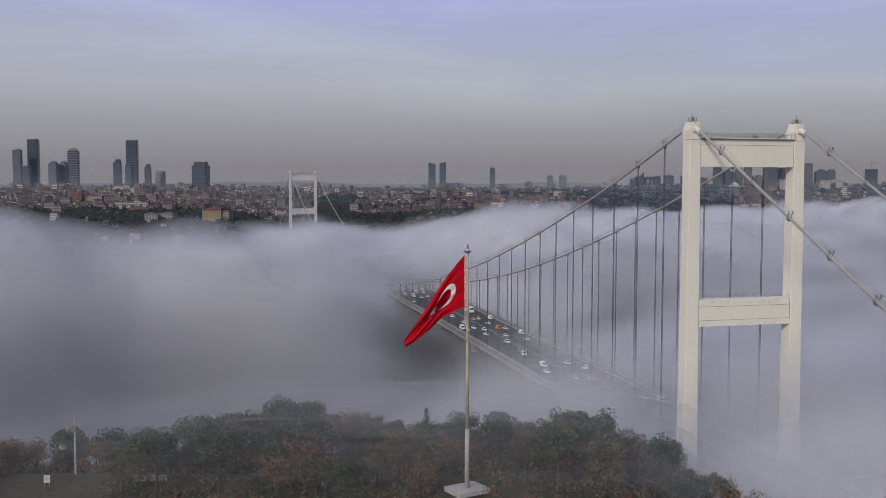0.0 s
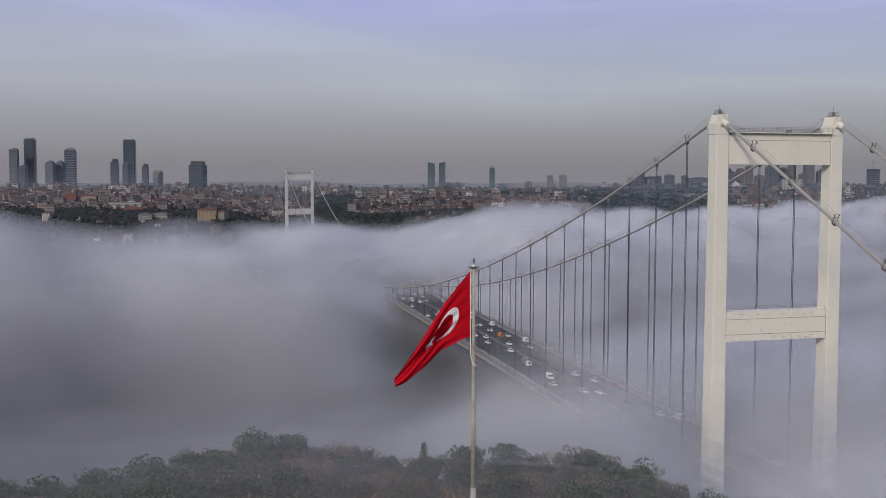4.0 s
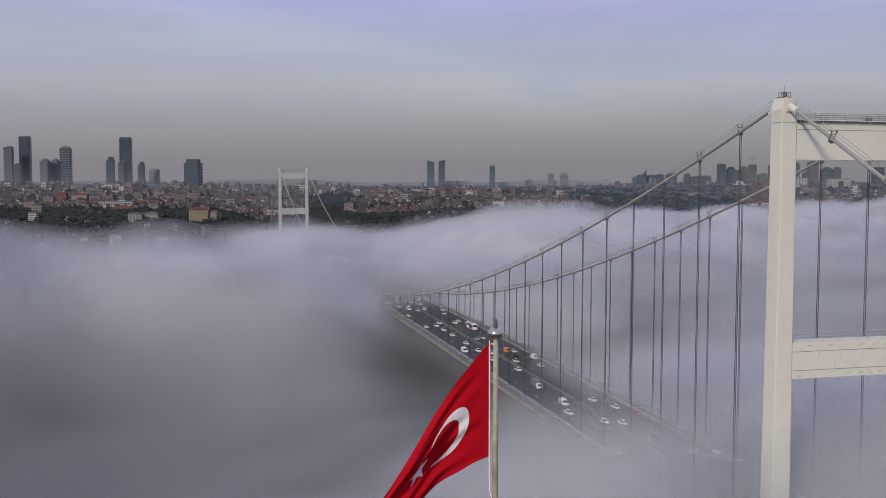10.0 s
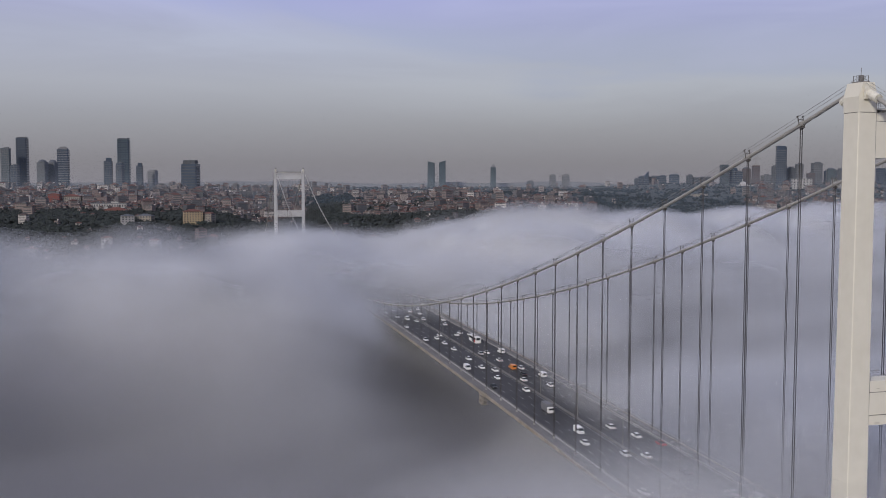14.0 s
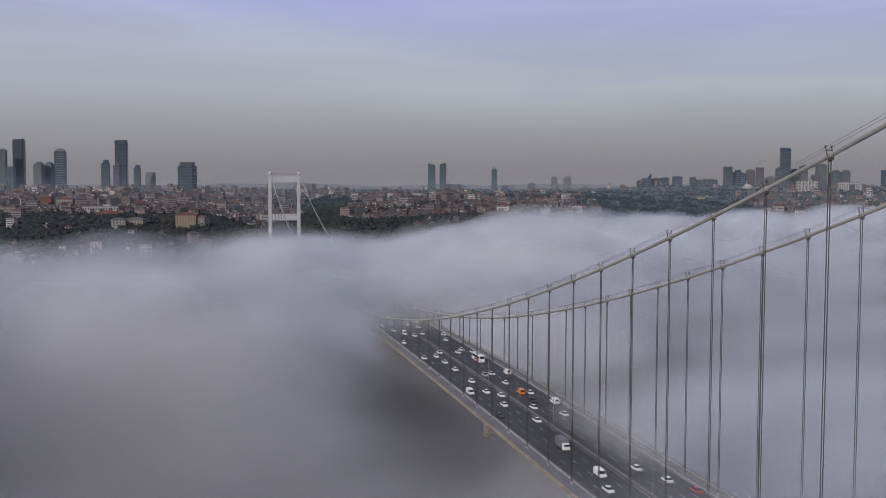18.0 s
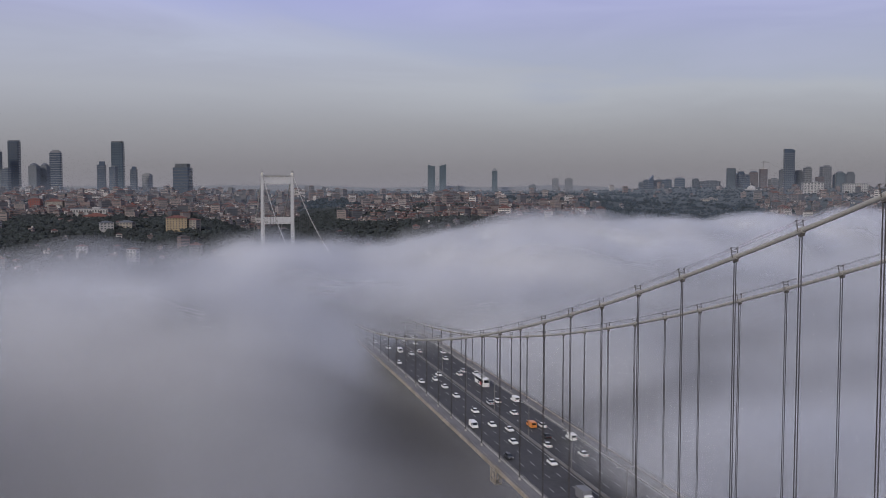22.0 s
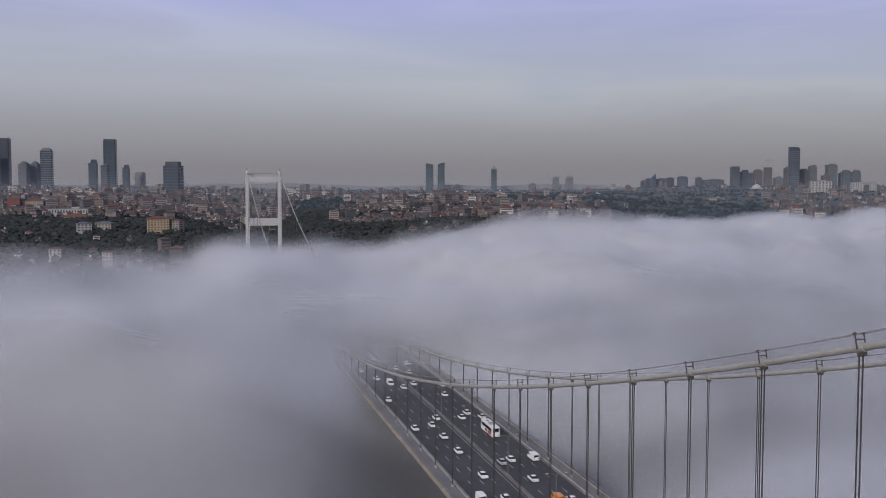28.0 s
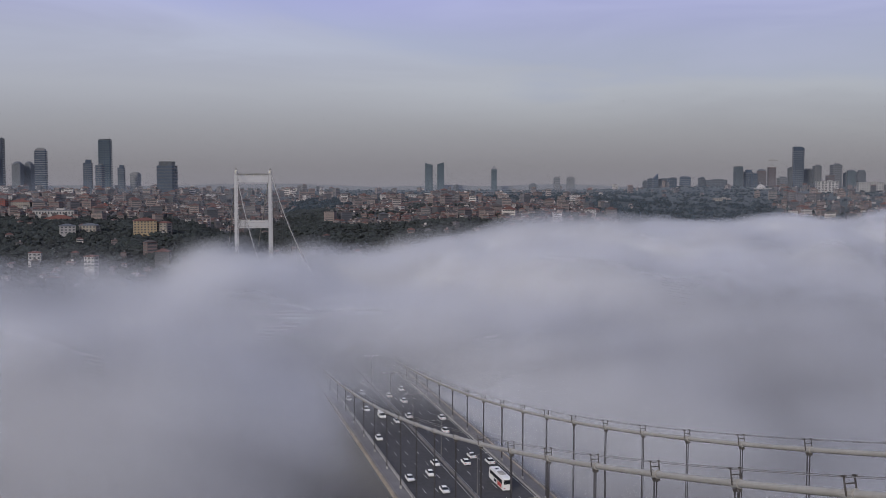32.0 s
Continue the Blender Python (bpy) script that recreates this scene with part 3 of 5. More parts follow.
part("girder", strip([(-19.7, -0.6), (-14, -3.2), (14, -3.2), (19.7, -0.6), (16.2, -0.06), (-16.2, -0.06)]), M_STAIN, deck)
part("roadway", strip([(-15.6, -0.05), (15.6, -0.05), (15.6, 0.0), (-15.6, 0.0)]), M_ASPHALT, deck)
for s in (-1, 1):
    part("walkway", strip([(s * 15.9, -0.05), (s * 19.4, -0.3), (s * 19.4, 0.02), (s * 15.9, 0.12)][::s]), M_WALKWAY, deck)
    part("edge_beam", strip([(s * 19.4, -0.7), (s * 20.0, -0.7), (s * 20.0, 0.22), (s * 19.4, 0.22)][::s]), M_EDGE, deck, "rusty tan edge beam")
    part("kerb", strip([(s * 15.5, 0.0), (s * 15.9, 0.0), (s * 15.9, 0.3), (s * 15.5, 0.3)][::s]), M_CONCRETE, deck)
    for h, r in ((0.75, 0.07), (1.1, 0.07)):
        part("guard_rail", Shape().tube([(s * 15.7, y, deck_z(y) + h) for y in ys], r, 5), M_STEEL, deck)
        part("outer_rail", Shape().tube([(s * 19.6, y, deck_z(y) + h + 0.2) for y in ys], 0.05, 5), M_STEEL, deck)
    post, post2 = Shape(), Shape()
    for k in range(300):
        y = -140 + 4.0 * k
        post.box((s * 15.7, y, deck_z(y) + 0.55), (0.12, 0.12, 1.1))
        post2.box((s * 19.6, y, deck_z(y) + 0.75), (0.08, 0.08, 1.1))
    tagged(part("guard_posts", post, M_STEEL, deck), kind="stuff")
    tagged(part("outer_posts", post2, M_STEEL, deck), kind="stuff")
    part("edge_line", strip([(s * 14.9, 0.006), (s * 15.1, 0.006)], closed=False), M_LINE, deck)
    part("inner_line", strip([(s * 0.95, 0.006), (s * 1.1, 0.006)], closed=False), M_LINE, deck)
part("median_barrier", strip([(-0.25, 0.0), (0.25, 0.0), (0.1, 0.75), (-0.1, 0.75)]), M_WALKWAY, deck, "low grey median barrier")
dash = Shape()
for x in (-11.4, -8.1, -4.7, 4.3, 7.7, 11.1):
    for k in range(110):
        y = -140 + 12.0 * k
        dash.add([(x - 0.08, y, deck_z(y) + 0.008), (x + 0.08, y, deck_z(y) + 0.008), (x + 0.08, y + 4, deck_z(y + 4) + 0.008), (x - 0.08, y + 4, deck_z(y + 4) + 0.008)], [(0, 1, 2, 3)])
tagged(part("lane_dashes", dash, M_LINE, deck), kind="stuff")


# main cables with clamps, hangers and hand ropes
M_DARK = surface("dark_bracket_steel", (0.07, 0.062, 0.055), 0.6, vary=0.3)


def clamp_mesh():
    s = Shape()
    s.tube([(0, -0.7, 0), (0, 0.7, 0)], 0.52, 10)
    for a in (-0.55, 0.55):
        s.box((a, 0, 0.75), (0.12, 0.12, 1.8), 1).box((a, 0.0, 1.55), (0.14, 0.6, 0.14), 1)
    s.box((0, 0, 0.9), (1.1, 0.11, 0.11), 1).box((0, 0, -0.6), (0.5, 1.0, 0.5), 1)
    return s.mesh("clamp", [M_CABLE, M_DARK])


clamp_me = clamp_mesh()
for s in (-1, 1):
    cab = thing("main_cable", "pale grey-painted main suspension cable with hangers", "bridge cable", "main cables")
    line = [(s * HALF, y, cable_z(y)) for y in np.concatenate([np.linspace(-205, 0, 22), np.linspace(12, SPAN - 12, 90), np.linspace(SPAN, SPAN + 205, 22)])]
    part("cable", Shape().tube(line, 0.39, 12), M_CABLE, cab, smooth=True)
    for a in (-0.55, 0.55):
        part("hand_rope", Shape().tube([(x + a, y, z + 1.5) for x, y, z in line], 0.035, 4), M_STEEL, cab, "thin hand rope above the cable")
    for y in [-16.0 * k for k in range(1, 12)] + [SPAN + 16.0 * k for k in range(1, 12)]:
        c = part("clamp", clamp_me, None, cab)
        c.matrix_basis = pose(s * HALF, y, cable_z(y), 27 if y < 0 else -27)
    for k in range(1, 61):
        y = FIRST + STEP * k
        if y > SPAN - 8:
            continue
        slope = math.degrees(math.atan((cable_z(y + 1) - cable_z(y - 1)) / 2))
        c = part("clamp", clamp_me, None, cab)
        c.matrix_basis = pose(s * HALF, y, cable_z(y), slope)
        low = deck_z(y) + 0.4
        h = Shape()
        for a in (-0.3, 0.3):
            h.tube([(s * HALF, y + a, low), (s * HALF, y + a, cable_z(y) - 0.4)], 0.10, 6)
        hang = part("hanger", h, M_ROPE, cab, "pair of dark wire ropes")
        foot = Shape().box((s * HALF, y, low - 0.1), (0.5, 1.0, 1.0), top=0.7)
        part("socket", foot, M_CONCRETE, hang)

# ---- flag on its pole ----
PX, PY, PZ = -119.0, -122.8, 96.7
pole = thing("flagpole", "tall stained steel flagpole with ball finial on a slab", "flagpole", at=(PX, PY, PZ))
part("lower_tube", Shape().tube([(0, 0, 0), (0, 0, 9.0)], [0.36, 0.30], 20), M_CONCRETE, pole, "pale grey lower tube", smooth=True)
part("upper_tube", Shape().tube([(0, 0, 9.0), (0, 0, 17), (0, 0, 24.5), (0, 0, 34.3)], [0.275, 0.235, 0.20, 0.155], 16), M_POLE, pole, "stained beige upper tube", smooth=True)
part("ball", Shape().lathe((0, 0, 34.3), [(0.02, 0), (0.3, 0.03), (0.5, 0.15), (0.57, 0.36), (0.5, 0.58), (0.28, 0.74), (0.03, 0.8)], 24), M_CHROME, pole, "shiny steel ball", smooth=True)
part("tip", Shape().lathe((0, 0, 35.1), [(0.13, 0), (0.13, 0.25), (0.1, 0.45), (0.02, 0.55)], 10), M_SEAM, pole, "dark beacon lamp")
part("slab", Shape().box((0, 0, 0.05), (5.2, 4.2, 0.7), turn=0.3), M_CONCRETE, pole)


FLAG_Z = 34.25


def flag_point(a, b, lift=0.0):
    """a along the fly, b up the hoist, 0 to 1; the cloth sags and ripples downwind."""
    top = Vector((-9.2 * a, 0, -11.9 * a + 0.5 * math.sin(math.pi * a)))
    low = Vector((-9.3 * a ** 1.05, 0, -7.6 - 5.1 * a ** 1.25 + 0.35 * math.sin(19 * a) * a * (1 - a) + 0.6 * math.sin(2 * math.pi * a) * a))
    p = low.lerp(top, b)
    fold = 0.26 * math.sin(9.0 * b - 6.0 * a + 0.6) + 0.12 * math.sin(25.0 * b + 3.0 * a) + 0.06 * math.sin(41.0 * b - 9.0 * a + 2.0) + 0.5 * math.sin(5.2 * a + 1.6 * b)
    p.y = -1.5 * a + fold * min(1.0, 2.2 * a) + lift
    p.x -= 0.34
    p.z += FLAG_Z
    return p


flag = thing("flag", "red flag with white crescent and star, drooping downwind from its pole", "flag", at=(PX, PY, PZ))
cloth = Shape()
NA, NB = 72, 56
cloth.v = [tuple(flag_point(i / NA, j / NB)) for i in range(NA + 1) for j in range(NB + 1)]
cloth.f = [(i * (NB + 1) + j, (i + 1) * (NB + 1) + j, (i + 1) * (NB + 1) + j + 1, i * (NB + 1) + j + 1) for i in range(NA) for j in range(NB)]
cloth.slot = [0] * len(cloth.f)
cl = part("cloth", cloth, M_RED, flag, smooth=True)


def emblem(name, ring_in, ring_out, steps=5):
    """White cloth sewn on both faces, between two outlines given in hoist heights."""
    s, n = Shape(), len(ring_in)
    for lift in (-0.03, 0.03):
        k = len(s.v)
        for r in range(steps + 1):
            for p, q in zip(ring_in, ring_out):
                x, y = (p[c] + (q[c] - p[c]) * r / steps for c in (0, 1))
                s.v.append(tuple(flag_point(x / 1.5, y, lift)))
        s.f += [(k + r * n + i, k + r * n + (i + 1) % n, k + (r + 1) * n + (i + 1) % n, k + (r + 1) * n + i) for r in range(steps) for i in range(n)]
    s.slot = [0] * len(s.f)
    part(name, s, M_CLOTH_WHITE, flag, "sewn white emblem", smooth=True)


# the crescent lies between two circles, cut where they meet
arc_out = [radians(a) for a in np.linspace(36.9, 323.1, 48)]
arc_in = [radians(a) for a in np.linspace(48.6, 311.4, 48)]
ring_o = [(0.5 + 0.25 * math.cos(a), 0.5 + 0.25 * math.sin(a)) for a in arc_out]
ring_i = [(0.5625 + 0.2 * math.cos(a), 0.5 + 0.2 * math.sin(a)) for a in arc_in]
ring_i[0], ring_i[-1] = ring_o[0], ring_o[-1]
emblem("crescent", ring_i + ring_i[::-1], ring_o + ring_i[::-1])
star = [(0.82 + r * math.cos(a), 0.5 + r * math.sin(a)) for k in range(10) for a, r in [(math.pi + k * math.pi / 5, 0.125 if k % 2 == 0 else 0.048)]]
emblem("star", [(0.82, 0.5)] * 10, star)
rope = Shape().tube([(-0.42, 0, 34.2), (-0.40, 0, 30.0), (-0.40, 0, 26.6), (-0.36, -0.05, 24.4), (-0.2, -0.2, 23.6), (0.1, -0.33, 23.3), (0.3, -0.2, 23.4)], 0.05, 6)
part("halyard", rope, M_CLOTH_WHITE, flag, "pale halyard rope hanging in a loop")


# ---- trees on the near hill ----
def leaf_material(name, color, spread=0.35):
    m = surface(name, color, 0.75, vary=spread, grain=1.3, scale2=0.25, island=True)
    return m


M_PINE = leaf_material("pine_needles", (0.055, 0.075, 0.043))
M_OAK = leaf_material("dull_olive_leaves", (0.115, 0.104, 0.056))
M_RUST = leaf_material("withered_brown_leaves", (0.165, 0.100, 0.062))
M_CYPRESS = leaf_material("cypress_leaves", (0.040, 0.052, 0.038))
M_BARK = surface("bark", (0.075, 0.062, 0.050), 0.9, vary=0.3, grain=4.0, bump=0.4)


def leaves(rnd, clumps, count, size, flat=0.5):
    """count small leaf sprays round the clumps (place, radius)."""
    s = Shape()
    per = max(1, count // len(clumps))
    for c, r in clumps:
        d = rnd.normal(size=(per, 3))
        d /= np.linalg.norm(d, axis=1)[:, None]
        rad = r * rnd.uniform(0.55, 1.08, size=(per, 1)) ** 0.5
        pts = np.asarray(c) + d * rad * np.array([1, 1, flat])
        for p, n in zip(pts, d):
            a = Vector(rnd.normal(size=3)).cross(Vector(n)).normalized()
            b = (Vector(n) * 0.45 + Vector(rnd.normal(size=3)) * 0.55).normalized()
            q, k = size * rnd.uniform(0.6, 1.3), size * rnd.uniform(0.5, 1.1)
            p = Vector(p)
            s.add([p - a * q, p + b * k * 0.5 - a * q * 0.1, p + a * q, p - b * k], [(0, 1, 2, 3)])
    return s


def branchy(rnd, height, spread, base, limbs, trunk_r):
    """Trunk with limbs; returns the wood and the limb ends."""
    wood, ends = Shape(), []
    lean = rnd.normal(size=2) * 0.04 * height
    wood.tube([(0, 0, -1.5), (lean[0] * 0.4, lean[1] * 0.4, height * 0.45), (lean[0], lean[1], height * 0.88)], [trunk_r, trunk_r * 0.7, trunk_r * 0.2], 8)
    for k in range(limbs):
        f = base + (0.9 - base) * k / limbs
        a = 2.4 * k + rnd.uniform(-0.5, 0.5)
        r = spread * rnd.uniform(0.55, 1.0)
        p = Vector((lean[0] * f, lean[1] * f, height * f))
        e = p + Vector((math.cos(a) * r, math.sin(a) * r, height * rnd.uniform(0.08, 0.2)))
        wood.tube([p, (p + e) / 2 + Vector((0, 0, 0.3)), e], [trunk_r * 0.4, trunk_r * 0.25, trunk_r * 0.08], 5)
        ends.append(e)
    return wood, ends


def build_tree(kind, seed):
    rnd = np.random.RandomState(seed)
    if kind == "pine":
        t = thing("pine_tree", "dark green umbrella pine with a dense rounded crown", "tree", "trees on the near hill")
        h, sp = rnd.uniform(9, 11), rnd.uniform(3.6, 4.6)
        wood, ends = branchy(rnd, h * 0.8, sp, 0.55, 9, 0.22)
        cl = [(e + Vector((0, 0, 0.2)), rnd.uniform(1.1, 1.7)) for e in ends] + [((rnd.uniform(-0.55, 0.55) * sp, rnd.uniform(-0.55, 0.55) * sp, h * rnd.uniform(0.78, 0.92)), rnd.uniform(1.2, 1.9)) for _ in range(12)]
        part("trunk", wood, M_BARK, t)
        part("crown", leaves(rnd, cl, 2300, 0.25, 0.8), M_PINE, t)
    elif kind in ("oak", "rust"):
        t = thing("broadleaf_tree", "half-bare olive tree in winter leaf" if kind == "oak" else "bushy tree with withered brown leaves", "tree", "trees on the near hill")
        h, sp = rnd.uniform(7.5, 10), rnd.uniform(2.8, 3.8)
        wood, ends = branchy(rnd, h, sp, 0.3, 13, 0.2)
        cl = [(e, rnd.uniform(0.8, 1.5)) for e in ends] + [((rnd.uniform(-0.6, 0.6) * sp, rnd.uniform(-0.6, 0.6) * sp, h * rnd.uniform(0.5, 0.95)), rnd.uniform(0.8, 1.4)) for _ in range(12)]
        part("trunk", wood, M_BARK, t)
        part("crown", leaves(rnd, cl, 1800, 0.23, 0.9), M_OAK if kind == "oak" else M_RUST, t)
    elif kind == "cypress":
        t = thing("cypress_tree", "slim dark green cypress tree", "tree", "trees on the near hill")
        h = rnd.uniform(7.5, 9.5)
        wood, ends = branchy(rnd, h, 0.5, 0.1, 8, 0.14)
        cl = [((rnd.normal() * 0.12, rnd.normal() * 0.12, h * f), 0.25 + 0.75 * math.sin(math.pi * min(1, f * 0.9 + 0.12)) ** 0.8) for f in np.linspace(0.08, 1.0, 16)]
        part("trunk", wood, M_BARK, t)
        part("crown", leaves(rnd, cl, 1500, 0.2, 1.0), M_CYPRESS, t)
    elif kind == "fir":
        t = thing("fir_tree", "thin ragged fir with drooping tiers", "tree", "trees on the near hill")
        h = 10.5
        wood, cl = Shape().tube([(0, 0, -1), (0.1, 0, h)], [0.18, 0.03], 7), []
        for k in range(15):
            z, a = h * (0.18 + 0.055 * k), 2.4 * k
            r = (1 - 0.06 * k) * rnd.uniform(1.1, 2.3)
            for b in (0, 2.1, 4.2):
                e = Vector((math.cos(a + b) * r, math.sin(a + b) * r, z - 0.25 * r))
                wood.tube([(0, 0, z), e], [0.05, 0.015], 4)
                cl += [(e * 0.98, 0.3), (Vector((e.x * 0.55, e.y * 0.55, z - 0.1 * r)), 0.35)]
        part("trunk", wood, M_BARK, t)
        part("crown", leaves(rnd, cl, 1100, 0.17, 0.7), M_PINE, t)
    else:
        t = thing("bare_tree", "leafless tree with fine brown twigs", "tree", "trees on the near hill")
        h = 8.5
        wood, ends = branchy(rnd, h, 2.6, 0.3, 14, 0.15)
        for e in list(ends):
            for _ in range(9):
                d = Vector(rnd.normal(size=3) * (0.7, 0.7, 0.6)) + Vector((0, 0, 0.9))
                wood.tube([e * 0.75 + Vector((0, 0, h * 0.12)), e + d * 0.6, e + d * 1.3], [0.04, 0.02, 0.008], 3)
        part("trunk", wood, M_BARK, t)
    return t


stock = {}
for i, k in enumerate(["pine", "oak", "rust", "cypress", "bare", "pine", "oak", "rust"]):
    stock.setdefault(k, []).append([k, build_tree(k, 40 + i), False])
rnd = np.random.RandomState(11)


def plant(kind, u, v, size, turn):
    x, y = plan(u, v)
    z = float(ground_height(u, v)) - 0.1
    slot = stock[kind][int(turn) % len(stock[kind])]
    m = pose(x, y, z, 0, 0, turn) @ Matrix.Diagonal((size, size, size, 1))
    if slot[2]:
        ob = copy_thing(slot[1], m)
        ob.scale = (size, size, size)
    else:
        slot[1].matrix_world, slot[2] = m, True


for v in np.arange(139, 268, 6.6):
    for u in np.arange(-112, 84, 7.2):
        uu, vv = u + rnd.uniform(-2.6, 2.6), v + rnd.uniform(-2.4, 2.4)
        pick = rnd.rand()
        if vv > 238 + 22 * rnd.rand() or uu < -96 - 14 * rnd.rand() or uu > 66 + 14 * rnd.rand():
            continue
        if abs(uu - 3.5) < 4.5 and vv < 150:
            continue
        if -66 < uu < -50 and vv < 151:
            continue
        left = uu < -28
        if left:
            kind = "pine" if pick < 0.6 else "cypress" if pick < 0.66 else "oak" if pick < 0.85 else "rust"
        elif uu < -8:
            kind = "pine" if pick < 0.3 else "oak" if pick < 0.62 else "rust" if pick < 0.92 else "bare"
        else:
            kind = "pine" if pick < 0.25 else "oak" if pick < 0.7 else "rust" if pick < 0.9 else "bare"
        most = 0.72 if uu < -42 and vv < 180 else 0.76 if -15 < uu < 4 else 0.98
        plant(kind, uu, vv, rnd.uniform(0.60, most), rnd.uniform(0, 360))
fir = build_tree("fir", 77)
fir.matrix_world = pose(*plan(-3.4, 205), float(ground_height(-3.4, 205)))


# low undergrowth between the trees
scrub = Shape()
rnd = np.random.RandomState(5)
for _ in range(2300):
    u, v = rnd.uniform(-105, 100), rnd.uniform(134, 240)
    if abs(u - 3.5) < 3.4 and v < 146 or -66 < u < -50 and v < 151:
        continue
    x, y = plan(u, v)
    z = float(ground_height(u, v))
    r = rnd.uniform(0.7, 1.9)
    bush = leaves(rnd, [((x, y, z + r * 0.5), r)], 55, 0.24, 0.75)
    scrub.add(bush.v, bush.f, int(rnd.randint(0, 3)))
tagged(new("undergrowth", scrub.mesh("undergrowth", [M_OAK, M_RUST, M_PINE])), "brown and olive undergrowth on the hilltop", "shrubs", kind="stuff")

# lamp mast, notice board and a low wall in the clearing
mast = thing("lamp_mast", "grey steel lamp mast with a camera box near the top", "lamp post", at=(*plan(-56.6, 151), float(ground_height(-56.6, 151))))
part("pole", Shape().tube([(0, 0, -0.5), (0, 0, 2.6), (0, 0, 8.3)], [0.17, 0.15, 0.09], 10), M_CONCRETE, mast)
part("lamp_head", Shape().lathe((0, 0, 8.3), [(0.1, 0), (0.2, 0.1), (0.17, 0.35), (0.02, 0.45)], 10), M_CHROME, mast, "shiny lamp head")
part("box", Shape().box((-0.3, 0, 6.9), (0.6, 0.5, 0.9)).box((0.35, 0, 7.2), (0.4, 0.25, 0.25)), M_STEEL, mast, "grey equipment box")
board = thing("notice_board", "small white notice board on two posts in the grass", "sign", at=(*plan(-57.0, 141), float(ground_height(-57.0, 141))), turn=-14)
part("panel", Shape().box((0, 0, 1.5), (0.9, 0.06, 1.1)), M_LINE, board)
for x in (-0.35, 0.35):
    part("post", Shape().tube([(x, 0.06, -0.4), (x, 0.06, 1.9)], 0.04, 6), M_STEEL, board)
part("print", Shape().box((0.05, -0.035, 1.65), (0.4, 0.01, 0.12)).box((0.0, -0.035, 1.4), (0.6, 0.01, 0.06)), M_STEEL, board, "dark unreadable bars")
wall = thing("low_wall", "low pale stone wall beside the shrubs", "wall", at=(*plan(-43.5, 146), float(ground_height(-43.5, 146))), turn=-10)
for k in range(6):
    part("stone", Shape().box((-1.9 + 0.76 * k, 0, 0.35), (0.72, 0.5, 0.9), top=0.96), M_CONCRETE, wall)


# ---- the city on the far shore ----
def palette(name, colors, rough=0.85):
    """Each house of the mesh takes one of the colours."""
    m = bpy.data.materials.new(name)
    m.use_nodes = True
    n, ln = m.node_tree.nodes, links(m.node_tree)
    b = n["Principled BSDF"]
    b.inputs["Roughness"].default_value = rough
    geo, ramp, no = n.new("ShaderNodeNewGeometry"), n.new("ShaderNodeValToRGB"), n.new("ShaderNodeTexNoise")
    ramp.color_ramp.interpolation = "CONSTANT"
    while len(ramp.color_ramp.elements) < len(colors):
        ramp.color_ramp.elements.new(0.5)
    for i, (e, c) in enumerate(zip(ramp.color_ramp.elements, colors)):
        e.position, e.color = i / len(colors), (*c, 1)
    no.inputs["Scale"].default_value = 0.3
    ln(geo.outputs["Position"], no.inputs[0])
    mul = n.new("ShaderNodeVectorMath")
    mul.operation = "SCALE"
    ln(geo.outputs["Random Per Island"], ramp.inputs[0])
    ln(ramp.outputs[0], mul.inputs[0])
    rg = n.new("ShaderNodeMapRange")
    rg.inputs["To Min"].default_value, rg.inputs["To Max"].default_value = 0.75, 1.2
    ln(no.outputs[0], rg.inputs[0])
    ln(rg.outputs[0], mul.inputs["Scale"])
    ln(mul.outputs[0], b.inputs["Base Color"])
    return m


M_WALLS = palette("house_walls", [(0.20, 0.165, 0.16), (0.14, 0.13, 0.138), (0.29, 0.25, 0.245), (0.18, 0.135, 0.13), (0.10, 0.102, 0.115), (0.24, 0.195, 0.185), (0.44, 0.41, 0.40), (0.09, 0.09, 0.10), (0.165, 0.15, 0.155)])
M_ROOFS = palette("house_roofs", [(0.095, 0.048, 0.043), (0.080, 0.045, 0.042), (0.062, 0.054, 0.056), (0.11, 0.054, 0.046), (0.065, 0.068, 0.078), (0.095, 0.044, 0.039), (0.055, 0.045, 0.046)])
M_PANES = surface("dark_panes", (0.055, 0.062, 0.075), 0.3, vary=0.2)
# the blue of distant haze is mixed into the far trees' colour
M_HAZED_WOODS = surface("hazed_winter_woods", (0.031, 0.043, 0.054), 0.95, vary=0.25, grain=0.25, scale2=0.01, island=True, tint=(0.024, 0.031, 0.036), gloss=0.1)


def add_house(s, x, y, z, w, d, h, turn, roof, floors):
    """A house with storey bands of windows and a hipped or flat roof."""
    s.box((x, y, z + h / 2 - 2), (w, d, h + 4), 0, turn=turn)
    fh = h / floors
    for k in range(floors):
        s.box((x, y, z + fh * (k + 0.55)), (w * 0.86, d + 0.16, fh * 0.42), 2, turn=turn)
        s.box((x, y, z + fh * (k + 0.55)), (w + 0.16, d * 0.80, fh * 0.42), 2, turn=turn)
    if roof:
        s.box((x, y, z + h + 0.12), (w * 1.1, d * 1.1, 0.25), 1, turn=turn)
        s.box((x, y, z + h + 0.25 + 0.11 * w), (w * 1.08, d * 1.08, 0.22 * w), 1, top=0.12, turn=turn)
    else:
        s.box((x, y, z + h + 0.4), (w * 0.96, d * 0.96, 0.8), 1, turn=turn)
        s.box((x + w * 0.15, y, z + h + 1.8), (w * 0.3, d * 0.3, 2.4), 0, turn=turn)


